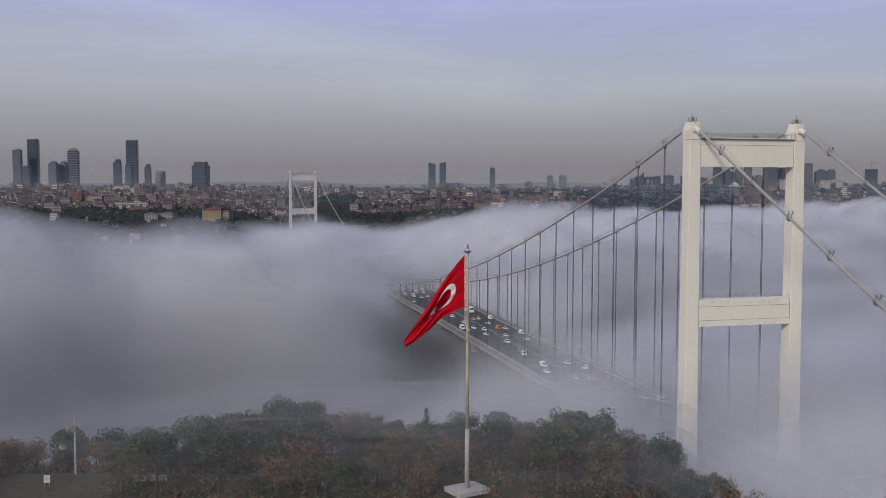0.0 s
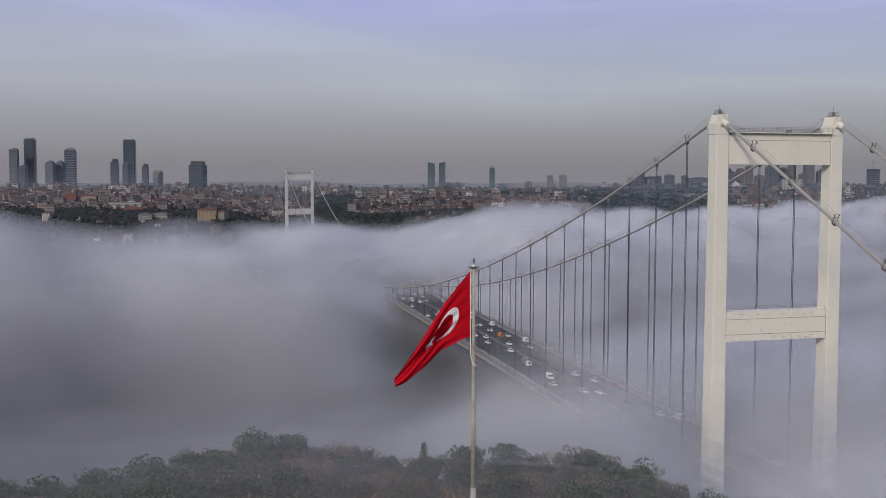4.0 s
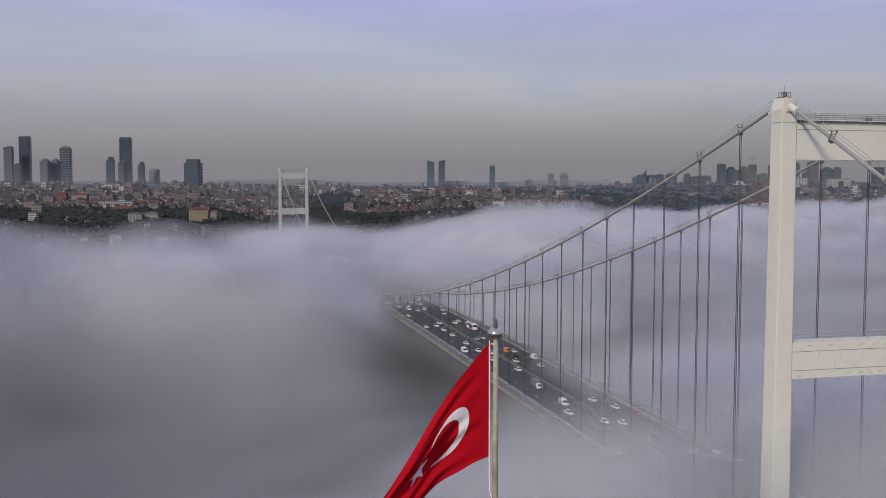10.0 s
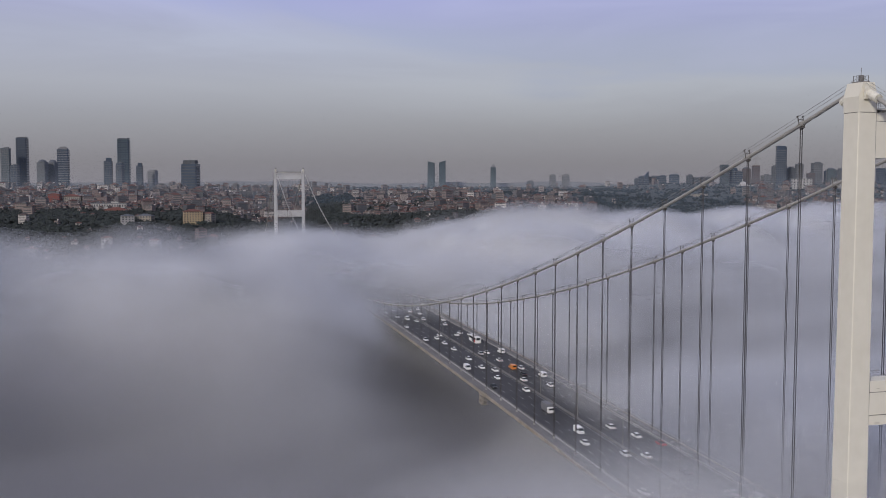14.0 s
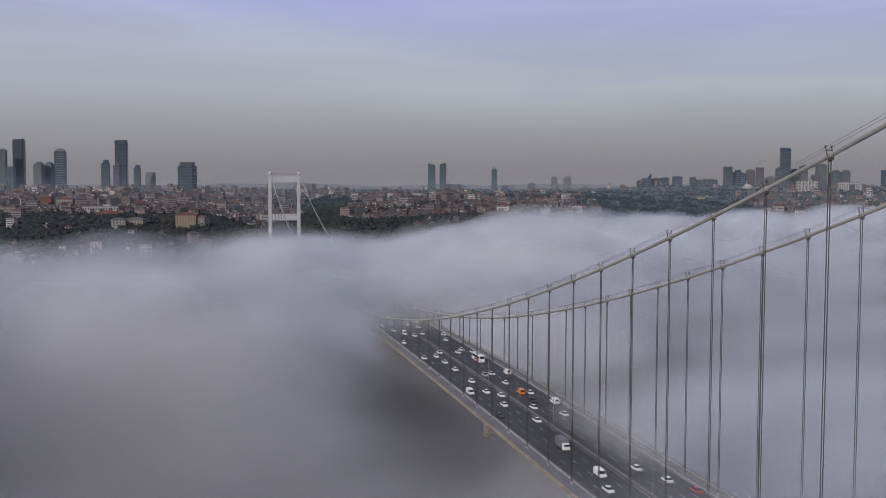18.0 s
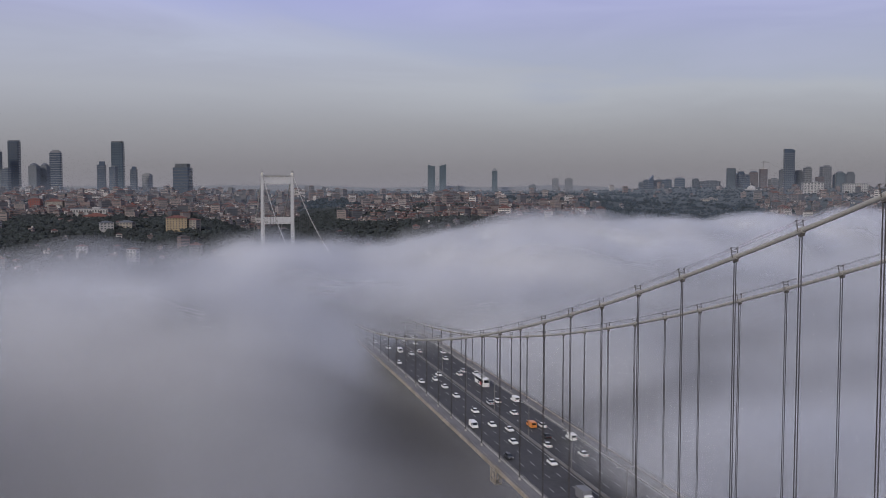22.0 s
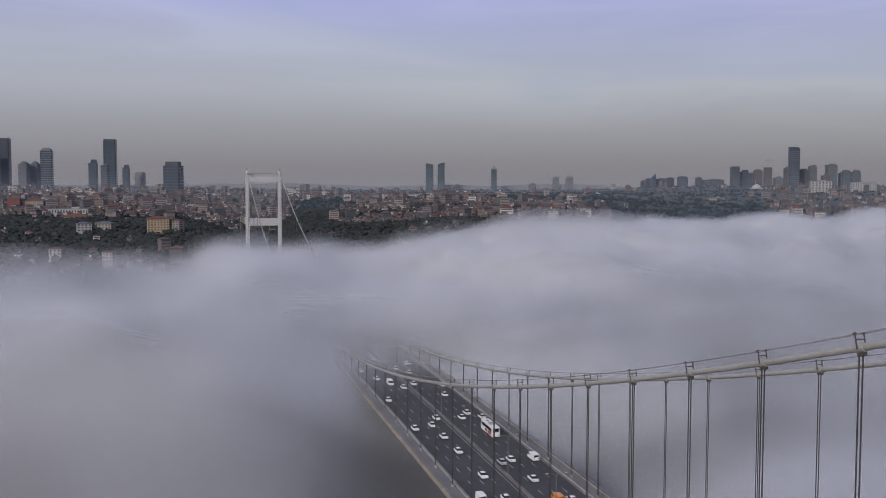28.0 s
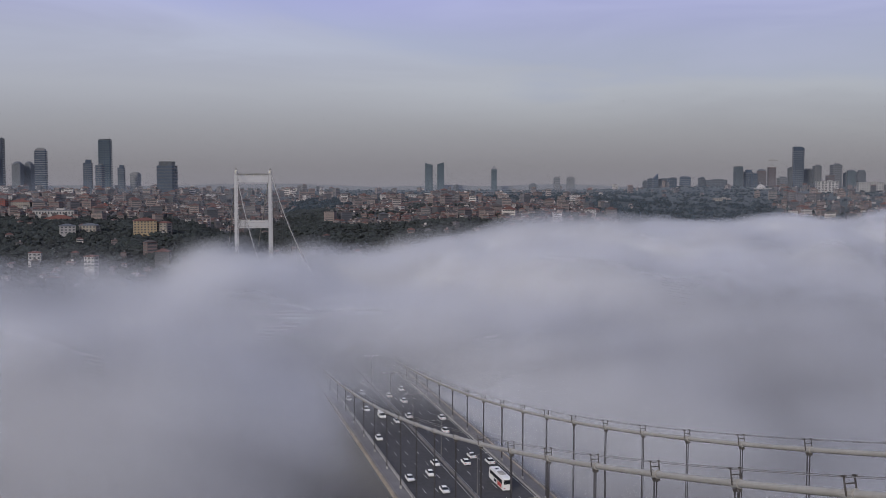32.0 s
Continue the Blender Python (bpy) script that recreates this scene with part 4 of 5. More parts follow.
def town_share(rel, v):
    """How built-up the land is, from its bearing and its distance."""
    if rel < -0.13:
        return 0.15 if v < 1440 else 0.03 if v < 1740 else 0.9 if v < 2300 else 0.75 if v < 4500 else 0.3
    if rel < -0.085:
        return 0.03 if v < 2500 else 0.5
    if rel < 0.145:
        return 0.03 if v < 1620 else 0.95 if v < 2350 else 0.10 if v < 3400 else 0.16
    if rel < 0.29:
        return 0.02 if v < 3500 else 0.10
    return 0.05 if v < 2150 else 0.8 if v < 3000 else 0.25


rnd = np.random.RandomState(23)
town, near_woods, far_woods = Shape(), Shape(), Shape()
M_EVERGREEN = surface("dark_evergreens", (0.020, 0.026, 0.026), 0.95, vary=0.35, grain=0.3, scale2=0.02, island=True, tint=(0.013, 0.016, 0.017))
clump = [(math.sin(b) * math.cos(a), math.sin(b) * math.sin(a), math.cos(b)) for b in (0.5, 1.15, 1.8) for a in np.arange(6) * math.pi / 3 + b]
clump_f = [(i * 6 + k, i * 6 + (k + 1) % 6, (i + 1) * 6 + (k + 1) % 6, (i + 1) * 6 + k) for i in (0, 1) for k in range(6)] + [(5, 4, 3, 2, 1, 0)]


def wood_clump(u, v, r):
    x, y = plan(u, v)
    z = float(ground_height(u, v))
    k = rnd.uniform(0.5, 1.4, size=18)
    # past 2050 m clumps go to the mesh with the haze-tinted colour
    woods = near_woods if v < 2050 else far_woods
    woods.add([(x + a * r * g, y + b * r * g, z + r * 0.45 + c * r * 0.75 * g) for (a, b, c), g in zip(clump, k)], [f[::-1] for f in clump_f])


for _ in range(12500):
    inv = rnd.uniform(1 / 4700, 1 / 1330)
    v = 1 / inv
    if rnd.rand() < 0.25:
        v = rnd.uniform(1330, 2700)
    rel = rnd.uniform(-0.52, 0.54)
    u = rel * v
    share = town_share(rel, v)
    patch = float(value_noise(u / 130, v / 130, 6, 2))
    g = float(ground_height(u, v))
    if g < 4:
        continue
    if rnd.rand() < share * (0.55 + 0.9 * (patch > 0.42)):
        x, y = plan(u, v)
        big = rnd.rand() < (0.05 if v < 2200 else 0.2)
        if big:
            w, d, h, fl = rnd.uniform(11, 20), rnd.uniform(10, 13), rnd.uniform(10, 17 if v < 2600 else 24), int(rnd.randint(4, 7))
        else:
            w, d, h, fl = rnd.uniform(5, 9), rnd.uniform(5, 8), rnd.uniform(4, 7.5), int(rnd.randint(2, 4))
        if v < 2500:
            wood_clump(u + rnd.uniform(-9, 9), v + rnd.uniform(-9, 6), rnd.uniform(1.8, 3.4))
        add_house(town, x, y, g, w, d, h, rnd.uniform(-0.6, 0.6), rnd.rand() < (0.45 if big else 0.8), fl)
    else:
        for _ in range(2 if v > 2600 else 9 if v < 1800 else 4):
            wood_clump(u + rnd.uniform(-13, 13), v + rnd.uniform(-14, 14), rnd.uniform(2.0, 4.6))
tagged(new("town_houses", town.mesh("town_houses", [M_WALLS, M_ROOFS, M_PANES])), "crowded hillside houses with red roofs and pale walls", "houses", kind="stuff")
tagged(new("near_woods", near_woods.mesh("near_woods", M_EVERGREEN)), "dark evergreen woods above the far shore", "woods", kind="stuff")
tagged(new("far_woods", far_woods.mesh("far_woods", M_HAZED_WOODS, True)), "winter woods on the far hills, coloured blue-grey for haze", "woods", kind="stuff")

# towers of the business districts
M_GLASS_B = surface("blue_glass", (0.044, 0.062, 0.094), 0.25, vary=0.12, grain=0.12, scale2=0.02)
M_GLASS_G = surface("green_grey_glass", (0.058, 0.08, 0.098), 0.3, vary=0.12, grain=0.12, scale2=0.02)
M_CLAD = surface("grey_cladding", (0.084, 0.093, 0.112), 0.7, vary=0.12, grain=0.1)
M_CLAD_W = surface("pale_cladding", (0.15, 0.153, 0.168), 0.7, vary=0.1, grain=0.1)
M_CLAD_R = surface("brick_red_cladding", (0.092, 0.072, 0.08), 0.7, vary=0.15, grain=0.1)
M_DARK_T = surface("dark_blue_cladding", (0.03, 0.039, 0.056), 0.4, vary=0.2, grain=0.15)


def high_rise(form, u, v, width, top, base, body=None, band=None, depth=0.8, words=""):
    """A tower of the given form; base is the height of its ground."""
    x, y = plan(u, v)
    base = min(base, float(ground_height(u, v))) - 4
    h = top - base
    turn = -14.7 + ((u * 7 + v * 3) % 23 - 11)
    body, band = body or M_GLASS_B, band or M_CLAD
    label = words or {"slab": "plain slab office tower in grey-blue glass", "glass": "tall blue-grey glass skyscraper with banded floors", "dome": "grey tower with a rounded crown",
                      "crown": "pale tower with a stepped roof crown", "step": "slim tower with a stepped top and mast", "office": "dark office tower with horizontal bands and setback crown",
                      "sail": "slim glass tower with a curved slanting top", "point": "pale tower with a pointed roof", "wedge": "tower with a steep slanting spire roof",
                      "crane": "unfinished concrete tower with a crane on top", "round": "tall blue glass tower with a rounded shoulder"}[form]
    t = thing("high_rise", label, "skyscraper", "far skyline towers", at=(x, y, base), turn=turn)
    w, d = width, width * depth
    cap = {"dome": 0.90, "crown": 0.93, "step": 0.86, "office": 0.90, "point": 0.87, "wedge": 0.72, "sail": 0.9, "round": 0.93, "crane": 0.97}.get(form, 0.985)
    hb = h * cap if form not in ("sail",) else h * 0.93
    part("shaft", Shape().box((0, 0, hb / 2), (w, d, hb), bevel=w * 0.06, top=0.94 if form in ("sail", "point") else 1.0), body, t)
    fl = Shape()
    n = max(6, int(hb / 7.5))
    for k in range(1, n):
        fl.box((0, 0, hb * k / n), (w + 0.5, d + 0.5, hb / n * 0.30), bevel=w * 0.06, top=1.0)
    if form not in ("sail", "point"):
        tagged(part("floor_band_set", fl, band, t), kind="stuff")
    fins = Shape()
    for k in range(5):
        fins.box((-w * 0.4 + k * w * 0.2, -d / 2 - 0.3, hb * 0.5), (w * 0.03, 0.6, hb * 0.98))
    if form in ("glass", "slab", "round", "step"):
        tagged(part("facade_fin_set", fins, band, t), kind="stuff")
    if form == "dome":
        part("crown", Shape().lathe((0, 0, hb), [(w * 0.46, 0), (w * 0.44, h * 0.03), (w * 0.34, h * 0.07), (w * 0.12, h * 0.1), (0.3, h * 0.102)], 14), M_CLAD, t)
    elif form == "crown":
        part("crown", Shape().box((0, 0, hb + h * 0.02), (w * 0.8, d * 0.8, h * 0.04)).box((0, 0, hb + h * 0.05), (w * 0.5, d * 0.5, h * 0.04)), M_CLAD_W, t)
    elif form == "step":
        part("crown", Shape().box((w * 0.08, 0, hb + h * 0.05), (w * 0.62, d * 0.7, h * 0.1)), body, t)
        part("mast", Shape().tube([(w * 0.1, 0, h), (w * 0.1, 0, h + 9)], 0.5, 5), M_STEEL, t)
    elif form == "office":
        part("crown", Shape().box((0, 0, hb + h * 0.05), (w * 0.76, d * 0.76, h * 0.1)), M_DARK_T, t)
        part("podium", Shape().box((0, -d * 0.2, h * 0.1), (w * 1.02, d * 0.9, h * 0.2)), M_CLAD_W, t)
    elif form == "point":
        part("crown", Shape().box((0, 0, hb + h * 0.065), (w * 0.94, d * 0.94, h * 0.13), top=0.04), M_CLAD_W, t)
    elif form == "wedge":
        part("crown", Shape().add([(-w / 2, -d / 2, hb), (w / 2, -d / 2, hb), (w / 2, d / 2, hb), (-w / 2, d / 2, hb), (w / 2, -d / 2, h), (w / 2, d / 2, h)], [(0, 1, 4), (1, 2, 5, 4), (3, 5, 2), (0, 4, 5, 3)]), body, t)
    elif form == "sail":
        s = 1 if u > -30 else -1
        lo, hi = h * 0.93, h
        a = w * 0.47
        part("crown", Shape().add([(-a, -d * 0.47, lo), (a, -d * 0.47, lo), (a, d * 0.47, lo), (-a, d * 0.47, lo), (-a, -d * 0.47, hi if s < 0 else lo + 1), (a, -d * 0.47, lo + 1 if s < 0 else hi), (a, d * 0.47, lo + 1 if s < 0 else hi), (-a, d * 0.47, hi if s < 0 else lo + 1)],
                                  [(0, 1, 5, 4), (1, 2, 6, 5), (2, 3, 7, 6), (3, 0, 4, 7), (4, 5, 6, 7)]), body, t)
    elif form == "round":
        prof = [(-w / 2, hb), (w / 2, hb), (w / 2, hb + h * 0.02), (w * 0.40, hb + h * 0.05), (w * 0.2, hb + h * 0.068), (-w * 0.1, hb + h * 0.07), (-w / 2, hb + h * 0.07)]
        k = len(prof)
        part("crown", Shape().add([(a, s * d / 2, z) for s in (-1, 1) for a, z in prof], [tuple(range(k)), tuple(range(2 * k - 1, k - 1, -1))] + [(i, i + k, (i + 1) % k + k, (i + 1) % k) for i in range(k)]), body, t)
    elif form == "crane":
        c = Shape().box((0, 0, h + 12), (1.6, 1.6, 36)).box((6, 0, h + 24), (34, 1.2, 1.2)).box((-10, 0, h + 23), (3, 2.4, 2.4))
        c.tube([(0, 0, h + 31), (20, 0, h + 25)], 0.3, 4).tube([(0, 0, h + 31), (-10, 0, h + 25)], 0.3, 4)
        part("crane", c, M_STEEL, t, "thin tower crane")
        part("open_floors", Shape().box((0, 0, hb + h * 0.012), (w * 0.96, d * 0.96, h * 0.02)), M_CONCRETE, t)
    elif form == "glass":
        part("mast", Shape().tube([(w * 0.35, 0, h), (w * 0.35, 0, h + 10)], 0.5, 5), M_STEEL, t)
        part("parapet", Shape().box((0, 0, h), (w * 0.9, d * 0.9, 3.0)), M_CLAD, t)
    else:
        part("roof_plant", Shape().box((w * 0.1, 0, h + 1.5), (w * 0.5, d * 0.5, 4.0)), M_CLAD, t)
    return t


high_rise("slab", -1919, 4500, 37, 293, 124, body=M_GLASS_G, band=M_CLAD_W)
high_rise("glass", -1887, 4600, 46, 342, 124, body=M_GLASS_B, band=M_DARK_T)
high_rise("slab", -1838, 4400, 32, 217, 125)
high_rise("dome", -1678, 4300, 38, 237, 125, body=M_CLAD)
high_rise("dome", -1654, 4350, 34, 238, 125, body=M_CLAD)
high_rise("crown", -1666, 4500, 47, 298, 125, body=M_GLASS_B, band=M_CLAD_W)
high_rise("step", -1436, 4400, 34, 252, 125)
high_rise("glass", -1448, 4650, 52, 340, 125, body=M_GLASS_G, band=M_GLASS_B)
high_rise("slab", -1353, 4300, 29, 223, 126)
high_rise("step", -1332, 4500, 27, 232, 138)
high_rise("crown", -1304, 4600, 38, 199, 138, body=M_CLAD_W)
high_rise("office", -719, 2960, 45, 205, 102, body=M_GLASS_B, band=M_DARK_T)
high_rise("sail", -53, 4650, 34, 240, 122, body=M_GLASS_G)
high_rise("sail", -3, 4650, 31, 243, 122, body=M_GLASS_G)
high_rise("point", 231, 4700, 26, 229, 120, body=M_GLASS_G)
high_rise("slab", 401, 4700, 31, 151, 120, body=M_CLAD)
high_rise("crown", 482, 4500, 25, 181, 121, body=M_CLAD_W)
high_rise("crown", 533, 4450, 30, 181, 105, body=M_CLAD_W)
high_rise("slab", 849, 4500, 17, 163, 123, body=M_DARK_T)
high_rise("slab", 881, 4550, 22, 173, 123)
high_rise("wedge", 893, 4500, 19, 194, 123)
high_rise("slab", 935, 4550, 44, 173, 125, body=M_DARK_T)
high_rise("slab", 951, 4450, 33, 175, 123, body=M_GLASS_B)
high_rise("dome", 993, 4400, 42, 184, 126)
high_rise("slab", 1059, 4400, 26, 177, 131, body=M_DARK_T)
high_rise("slab", 1122, 4420, 89, 168, 131, body=M_DARK_T)
high_rise("glass", 1194, 4350, 32, 220, 145, body=M_GLASS_G)
high_rise("step", 1247, 4400, 35, 212, 140)
high_rise("slab", 1241, 4300, 27, 192, 140)
high_rise("dome", 1297, 4380, 35, 212, 140, body=M_CLAD_R)
high_rise("crane", 1312, 4300, 30, 220, 136, body=M_CLAD_R)
high_rise("slab", 1354, 4300, 34, 177, 136, body=M_CLAD_W)
high_rise("slab", 1439, 4450, 21, 218, 140, body=M_CLAD)
high_rise("round", 1427, 4330, 41, 300, 140)
high_rise("slab", 1496, 4420, 42, 211, 140, body=M_CLAD)
high_rise("slab", 1522, 4380, 30, 226, 141, body=M_CLAD, band=M_CLAD_W)
high_rise("slab", 1506, 4200, 31, 185, 141, body=M_CLAD_R)
high_rise("slab", 1567, 4300, 39, 229, 141, body=M_CLAD, band=M_CLAD_W)
high_rise("slab", 1625, 4350, 14, 196, 136)
high_rise("dome", 1627, 4300, 34, 209, 136, body=M_GLASS_G)
high_rise("step", 1707, 4400, 35, 211, 136, body=M_CLAD)
high_rise("crane", 1843, 4300, 43, 209, 137)


# ---- landmarks among the houses ----
M_YELLOW = surface("yellow_render", (0.36, 0.28, 0.18), 0.85, vary=0.1)
M_CREAM = surface("cream_render", (0.26, 0.235, 0.21), 0.85, vary=0.1)
M_PALE_R = surface("off_white_render", (0.34, 0.33, 0.33), 0.85, vary=0.1)
M_BRICK = surface("red_render", (0.20, 0.055, 0.045), 0.85, vary=0.12)
M_TILE = surface("red_roof_tiles", (0.125, 0.050, 0.042), 0.85, vary=0.2, grain=0.8)
M_SLATE = surface("grey_roofing", (0.09, 0.10, 0.12), 0.7, vary=0.15)


def block(name, label, category, u, v, width, top, base, wall, roof, floors, depth=12.0, hip=True, turn=0.0, cols=0):
    """A building with window rows, each window a part, and a hipped or flat roof."""
    x, y = plan(u, v)
    g = min(base, float(ground_height(u, v)))
    sink = min(9.0, max(0.0, base - g - 3.0))
    base, top = base - sink, top - sink
    h = top - base - (width * 0.12 if hip else 1.0)
    t = thing(name, label, category, "town buildings", at=(x, y, base), turn=-14.7 + turn)
    drop = base - g + 6
    body = part("wall", Shape().box((0, 0, (h - drop) / 2), (width, depth, h + drop)), wall, t)
    fh, n = h / floors, cols or max(3, int(width / 4))
    for k in range(floors):
        for i in range(n):
            part("window", Shape().box((-width / 2 + width * (i + 0.5) / n, -depth / 2, fh * (k + 0.55)), (width / n * 0.5, 0.3, fh * 0.5)), M_PANES, t)
        for s in (-1, 1):
            part("side_window", Shape().box((s * width / 2, 0, fh * (k + 0.55)), (0.3, depth * 0.6, fh * 0.45)), M_PANES, t)
    if hip:
        part("roof", Shape().box((0, 0, h + 0.2), (width * 1.08, depth * 1.1, 0.4)).box((0, 0, h + 0.4 + width * 0.06), (width * 1.05, depth * 1.07, width * 0.12), top=0.2), roof, t)
    else:
        part("roof", Shape().box((0, 0, h + 0.5), (width * 1.02, depth * 1.02, 1.0)), roof, t)
        part("stair_head", Shape().box((width * 0.15, 0, h + 2.0), (width * 0.2, depth * 0.4, 2.4)), wall, t)
    return t


block("apartment_house", "yellow apartment house with red hipped roof among dark trees", "apartment house", -363, 1560, 27, 103, 84, M_YELLOW, M_TILE, 5, 15, turn=18, cols=7)
block("apartment_house", "white house wing beside the yellow apartment house", "house", -341, 1566, 15, 99, 85, M_CREAM, M_TILE, 4, 12, turn=-20)
block("villa", "large white gabled villa on the wooded slope", "house", -458, 1560, 18, 99, 87, M_PALE_R, M_SLATE, 3, 12, turn=25)
block("villa", "pale villa with a long grey roof", "house", -436, 1575, 22, 101, 91, M_CREAM, M_SLATE, 2, 12, turn=-8)
block("long_hall", "long low hall with a grey-blue metal roof", "hall", -546, 1750, 58, 108, 100, M_PALE_R, M_SLATE, 1, 16, hip=False)
block("school", "long cream school building with many windows", "school", -520, 1700, 40, 102, 92, M_CREAM, M_TILE, 2, 12)
block("apartment_block", "red-brown apartment block at the edge of town", "apartment block", -734, 2000, 21, 121, 100, M_BRICK, M_TILE, 6, 12)
block("apartment_block", "wide cream apartment block with many windows", "apartment block", -704, 2010, 34, 119, 100, M_CREAM, M_TILE, 6, 12, cols=9)
block("apartment_block", "bright red block", "apartment block", -562, 2000, 17, 111, 96, M_BRICK, M_TILE, 4, 12, hip=False)["label"] = "bright red block among grey houses"
block("apartment_block", "orange and white apartment block", "apartment block", -510, 2000, 15, 110, 97, M_YELLOW, M_SLATE, 4, 12, hip=False)
block("apartment_block", "white gabled house front facing the strait", "house", -640, 1985, 11, 109, 98, M_PALE_R, M_TILE, 3, 10)
block("villa", "white house with red roof above the fog", "house", -441, 1420, 13, 80, 71, M_PALE_R, M_TILE, 2, 9, turn=12)
block("villa", "white house with broad red roof above the fog", "house", -366, 1380, 12, 79, 66, M_PALE_R, M_TILE, 3, 9, turn=-12)
block("hotel", "white block with strong horizontal balcony bands", "hotel", 1145, 3300, 62, 158, 112, M_PALE_R, M_SLATE, 9, 20, hip=False, cols=6)
block("office_block", "white office block with dark windows on the ridge", "office block", 1360, 3500, 78, 156, 116, M_PALE_R, M_SLATE, 7, 20, hip=False, cols=10)
block("housing_block", "large pale housing block in the wooded valley", "housing block", 664, 2700, 40, 115, 82, M_CREAM, M_SLATE, 7, 18, hip=False, cols=8)
block("housing_block", "stepped pale wing of a housing block", "housing block", 700, 2690, 30, 106, 82, M_CREAM, M_SLATE, 5, 18, hip=False)
block("housing_block", "low pale housing terrace in the woods", "housing block", 568, 2650, 50, 96, 80, M_CREAM, M_SLATE, 3, 14, hip=False, cols=10)
block("long_hall", "long pale building along the ridge", "building", 732, 3900, 127, 118, 100, M_CREAM, M_TILE, 2, 16, hip=False, cols=20)
block("long_hall", "long pale terrace of flats on the hilltop", "building", -40, 2560, 70, 124, 110, M_PALE_R, M_SLATE, 3, 14, hip=False, cols=14)


def mosque(u, v, base, size, minarets):
    t = thing("mosque", "white domed mosque with a slender minaret", "mosque", "mosques", at=(*plan(u, v), base))
    part("hall", Shape().box((0, 0, size * 0.1 - 3), (size, size, size * 0.5 + 6)), M_PALE_R, t)
    part("dome", Shape().lathe((0, 0, size * 0.35), [(size * 0.46, 0), (size * 0.43, size * 0.14), (size * 0.32, size * 0.28), (size * 0.15, size * 0.36), (0.2, size * 0.40)], 18), M_PALE_R, t, smooth=True)
    for x in minarets:
        m = part("minaret", Shape().tube([(x, 0, -4), (x, 0, size * 0.9), (x, 0, size * 1.0)], [size * 0.04, size * 0.035, size * 0.03], 8), M_PALE_R, t)
        part("balcony", Shape().tube([(x, 0, size * 0.68), (x, 0, size * 0.72)], size * 0.055, 8), M_PALE_R, m)
        part("cap", Shape().tube([(x, 0, size * 1.0), (x, 0, size * 1.22)], [size * 0.035, 0.05], 8), M_SLATE, m, "grey cone cap")


mosque(1110, 3800, 124, 34, (-4.0,))
mosque(-205, 2480, 104, 15, (-9.0,))
mosque(-522, 1950, 99, 12, (7.0,))
mosque(935, 2450, 84, 14, (-8.0,))

# hills at the edge of sight, their colour paled to stand for haze
M_HAZED_RIDGE = surface("hazed_ridge", (0.155, 0.160, 0.178), 1.0, vary=0.06, grain=0.01, scale2=0.002)
ridge = Shape()
for i in range(91):
    u = -2600 + 58 * i
    top = 132 + 34 * float(value_noise(u / 620, 3.3, 8, 3)) + 8 * math.exp(-((u - 650) / 350) ** 2) - 10
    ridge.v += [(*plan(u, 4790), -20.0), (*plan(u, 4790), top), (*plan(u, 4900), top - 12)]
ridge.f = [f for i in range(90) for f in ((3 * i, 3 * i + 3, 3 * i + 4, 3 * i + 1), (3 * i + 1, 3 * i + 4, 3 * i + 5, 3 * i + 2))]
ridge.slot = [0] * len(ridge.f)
tagged(new("backdrop", ridge.mesh("backdrop", M_HAZED_RIDGE, True)), "pale grey far hills on the horizon", "hills", kind="structure")


# ---- motorway beyond the far end of the bridge ----
motorway = Shape()
for k in range(60):
    y = 1330 + 16.0 * k
    for x in (-17, -0.6, 0.6, 17):
        u, v = to_plan(x - 0.0004 * (y - 1330) ** 2 * 0.3, y)
        motorway.v.append((x - 0.00012 * (y - 1330) ** 2, y, max(float(ground_height(u, v)), 40.0) + 1.2))
motorway.f = [(4 * k + j, 4 * k + j + 1, 4 * k + j + 5, 4 * k + j + 4) for k in range(59) for j in (0, 2)]
motorway.slot = [0] * len(motorway.f)
tagged(new("road", motorway.mesh("road", M_ASPHALT)), "grey motorway climbing away from the far bridge end", "road", kind="structure")


# ---- on the bridge: lamp posts, gantry, traffic ----
lamp = thing("street_lamp", "slim grey double-armed street lamp on the median", "street lamp", "bridge lamps", at=(0, 0, deck_z(0)))
part("pole", Shape().tube([(0, 0, 0.7), (0, 0, 11.5)], [0.12, 0.07], 8), M_STEEL, lamp)
for s in (-1, 1):
    arm = part("arm", Shape().tube([(0, 0, 11.4), (s * 1.0, 0, 11.8), (s * 2.1, 0, 11.9)], 0.05, 6), M_STEEL, lamp)
    part("lamp_head", Shape().box((s * 2.4, 0, 11.9), (0.9, 0.32, 0.14), top=0.8), M_CONCRETE, arm)
for k in range(-2, 30):
    y = 20 + 36.0 * k
    if k == -2:
        lamp.matrix_world = pose(0, y, deck_z(y))
    else:
        copy_thing(lamp, pose(0, y, deck_z(y)))

gantry = thing("maintenance_gantry", "rusty steel maintenance gantry hung from the deck edge", "gantry", at=(-20.4, 206, deck_z(206)))
for x in (-1.0, 0.7):
    for y in (-2.2, 0, 2.2):
        part("post", Shape().box((x, y, -1.2), (0.18, 0.18, 4.2)), M_EDGE, gantry)
for z in (-3.2, -1.6, 0.2, 0.8):
    part("rail", Shape().box((-1.0, 0, z), (0.14, 4.6, 0.14)).box((-0.15, -2.25, z), (1.8, 0.14, 0.14)).box((-0.15, 2.25, z), (1.8, 0.14, 0.14)), M_EDGE, gantry)
part("platform", Shape().box((-0.1, 0, -3.3), (2.2, 4.8, 0.14)), M_STEEL, gantry)
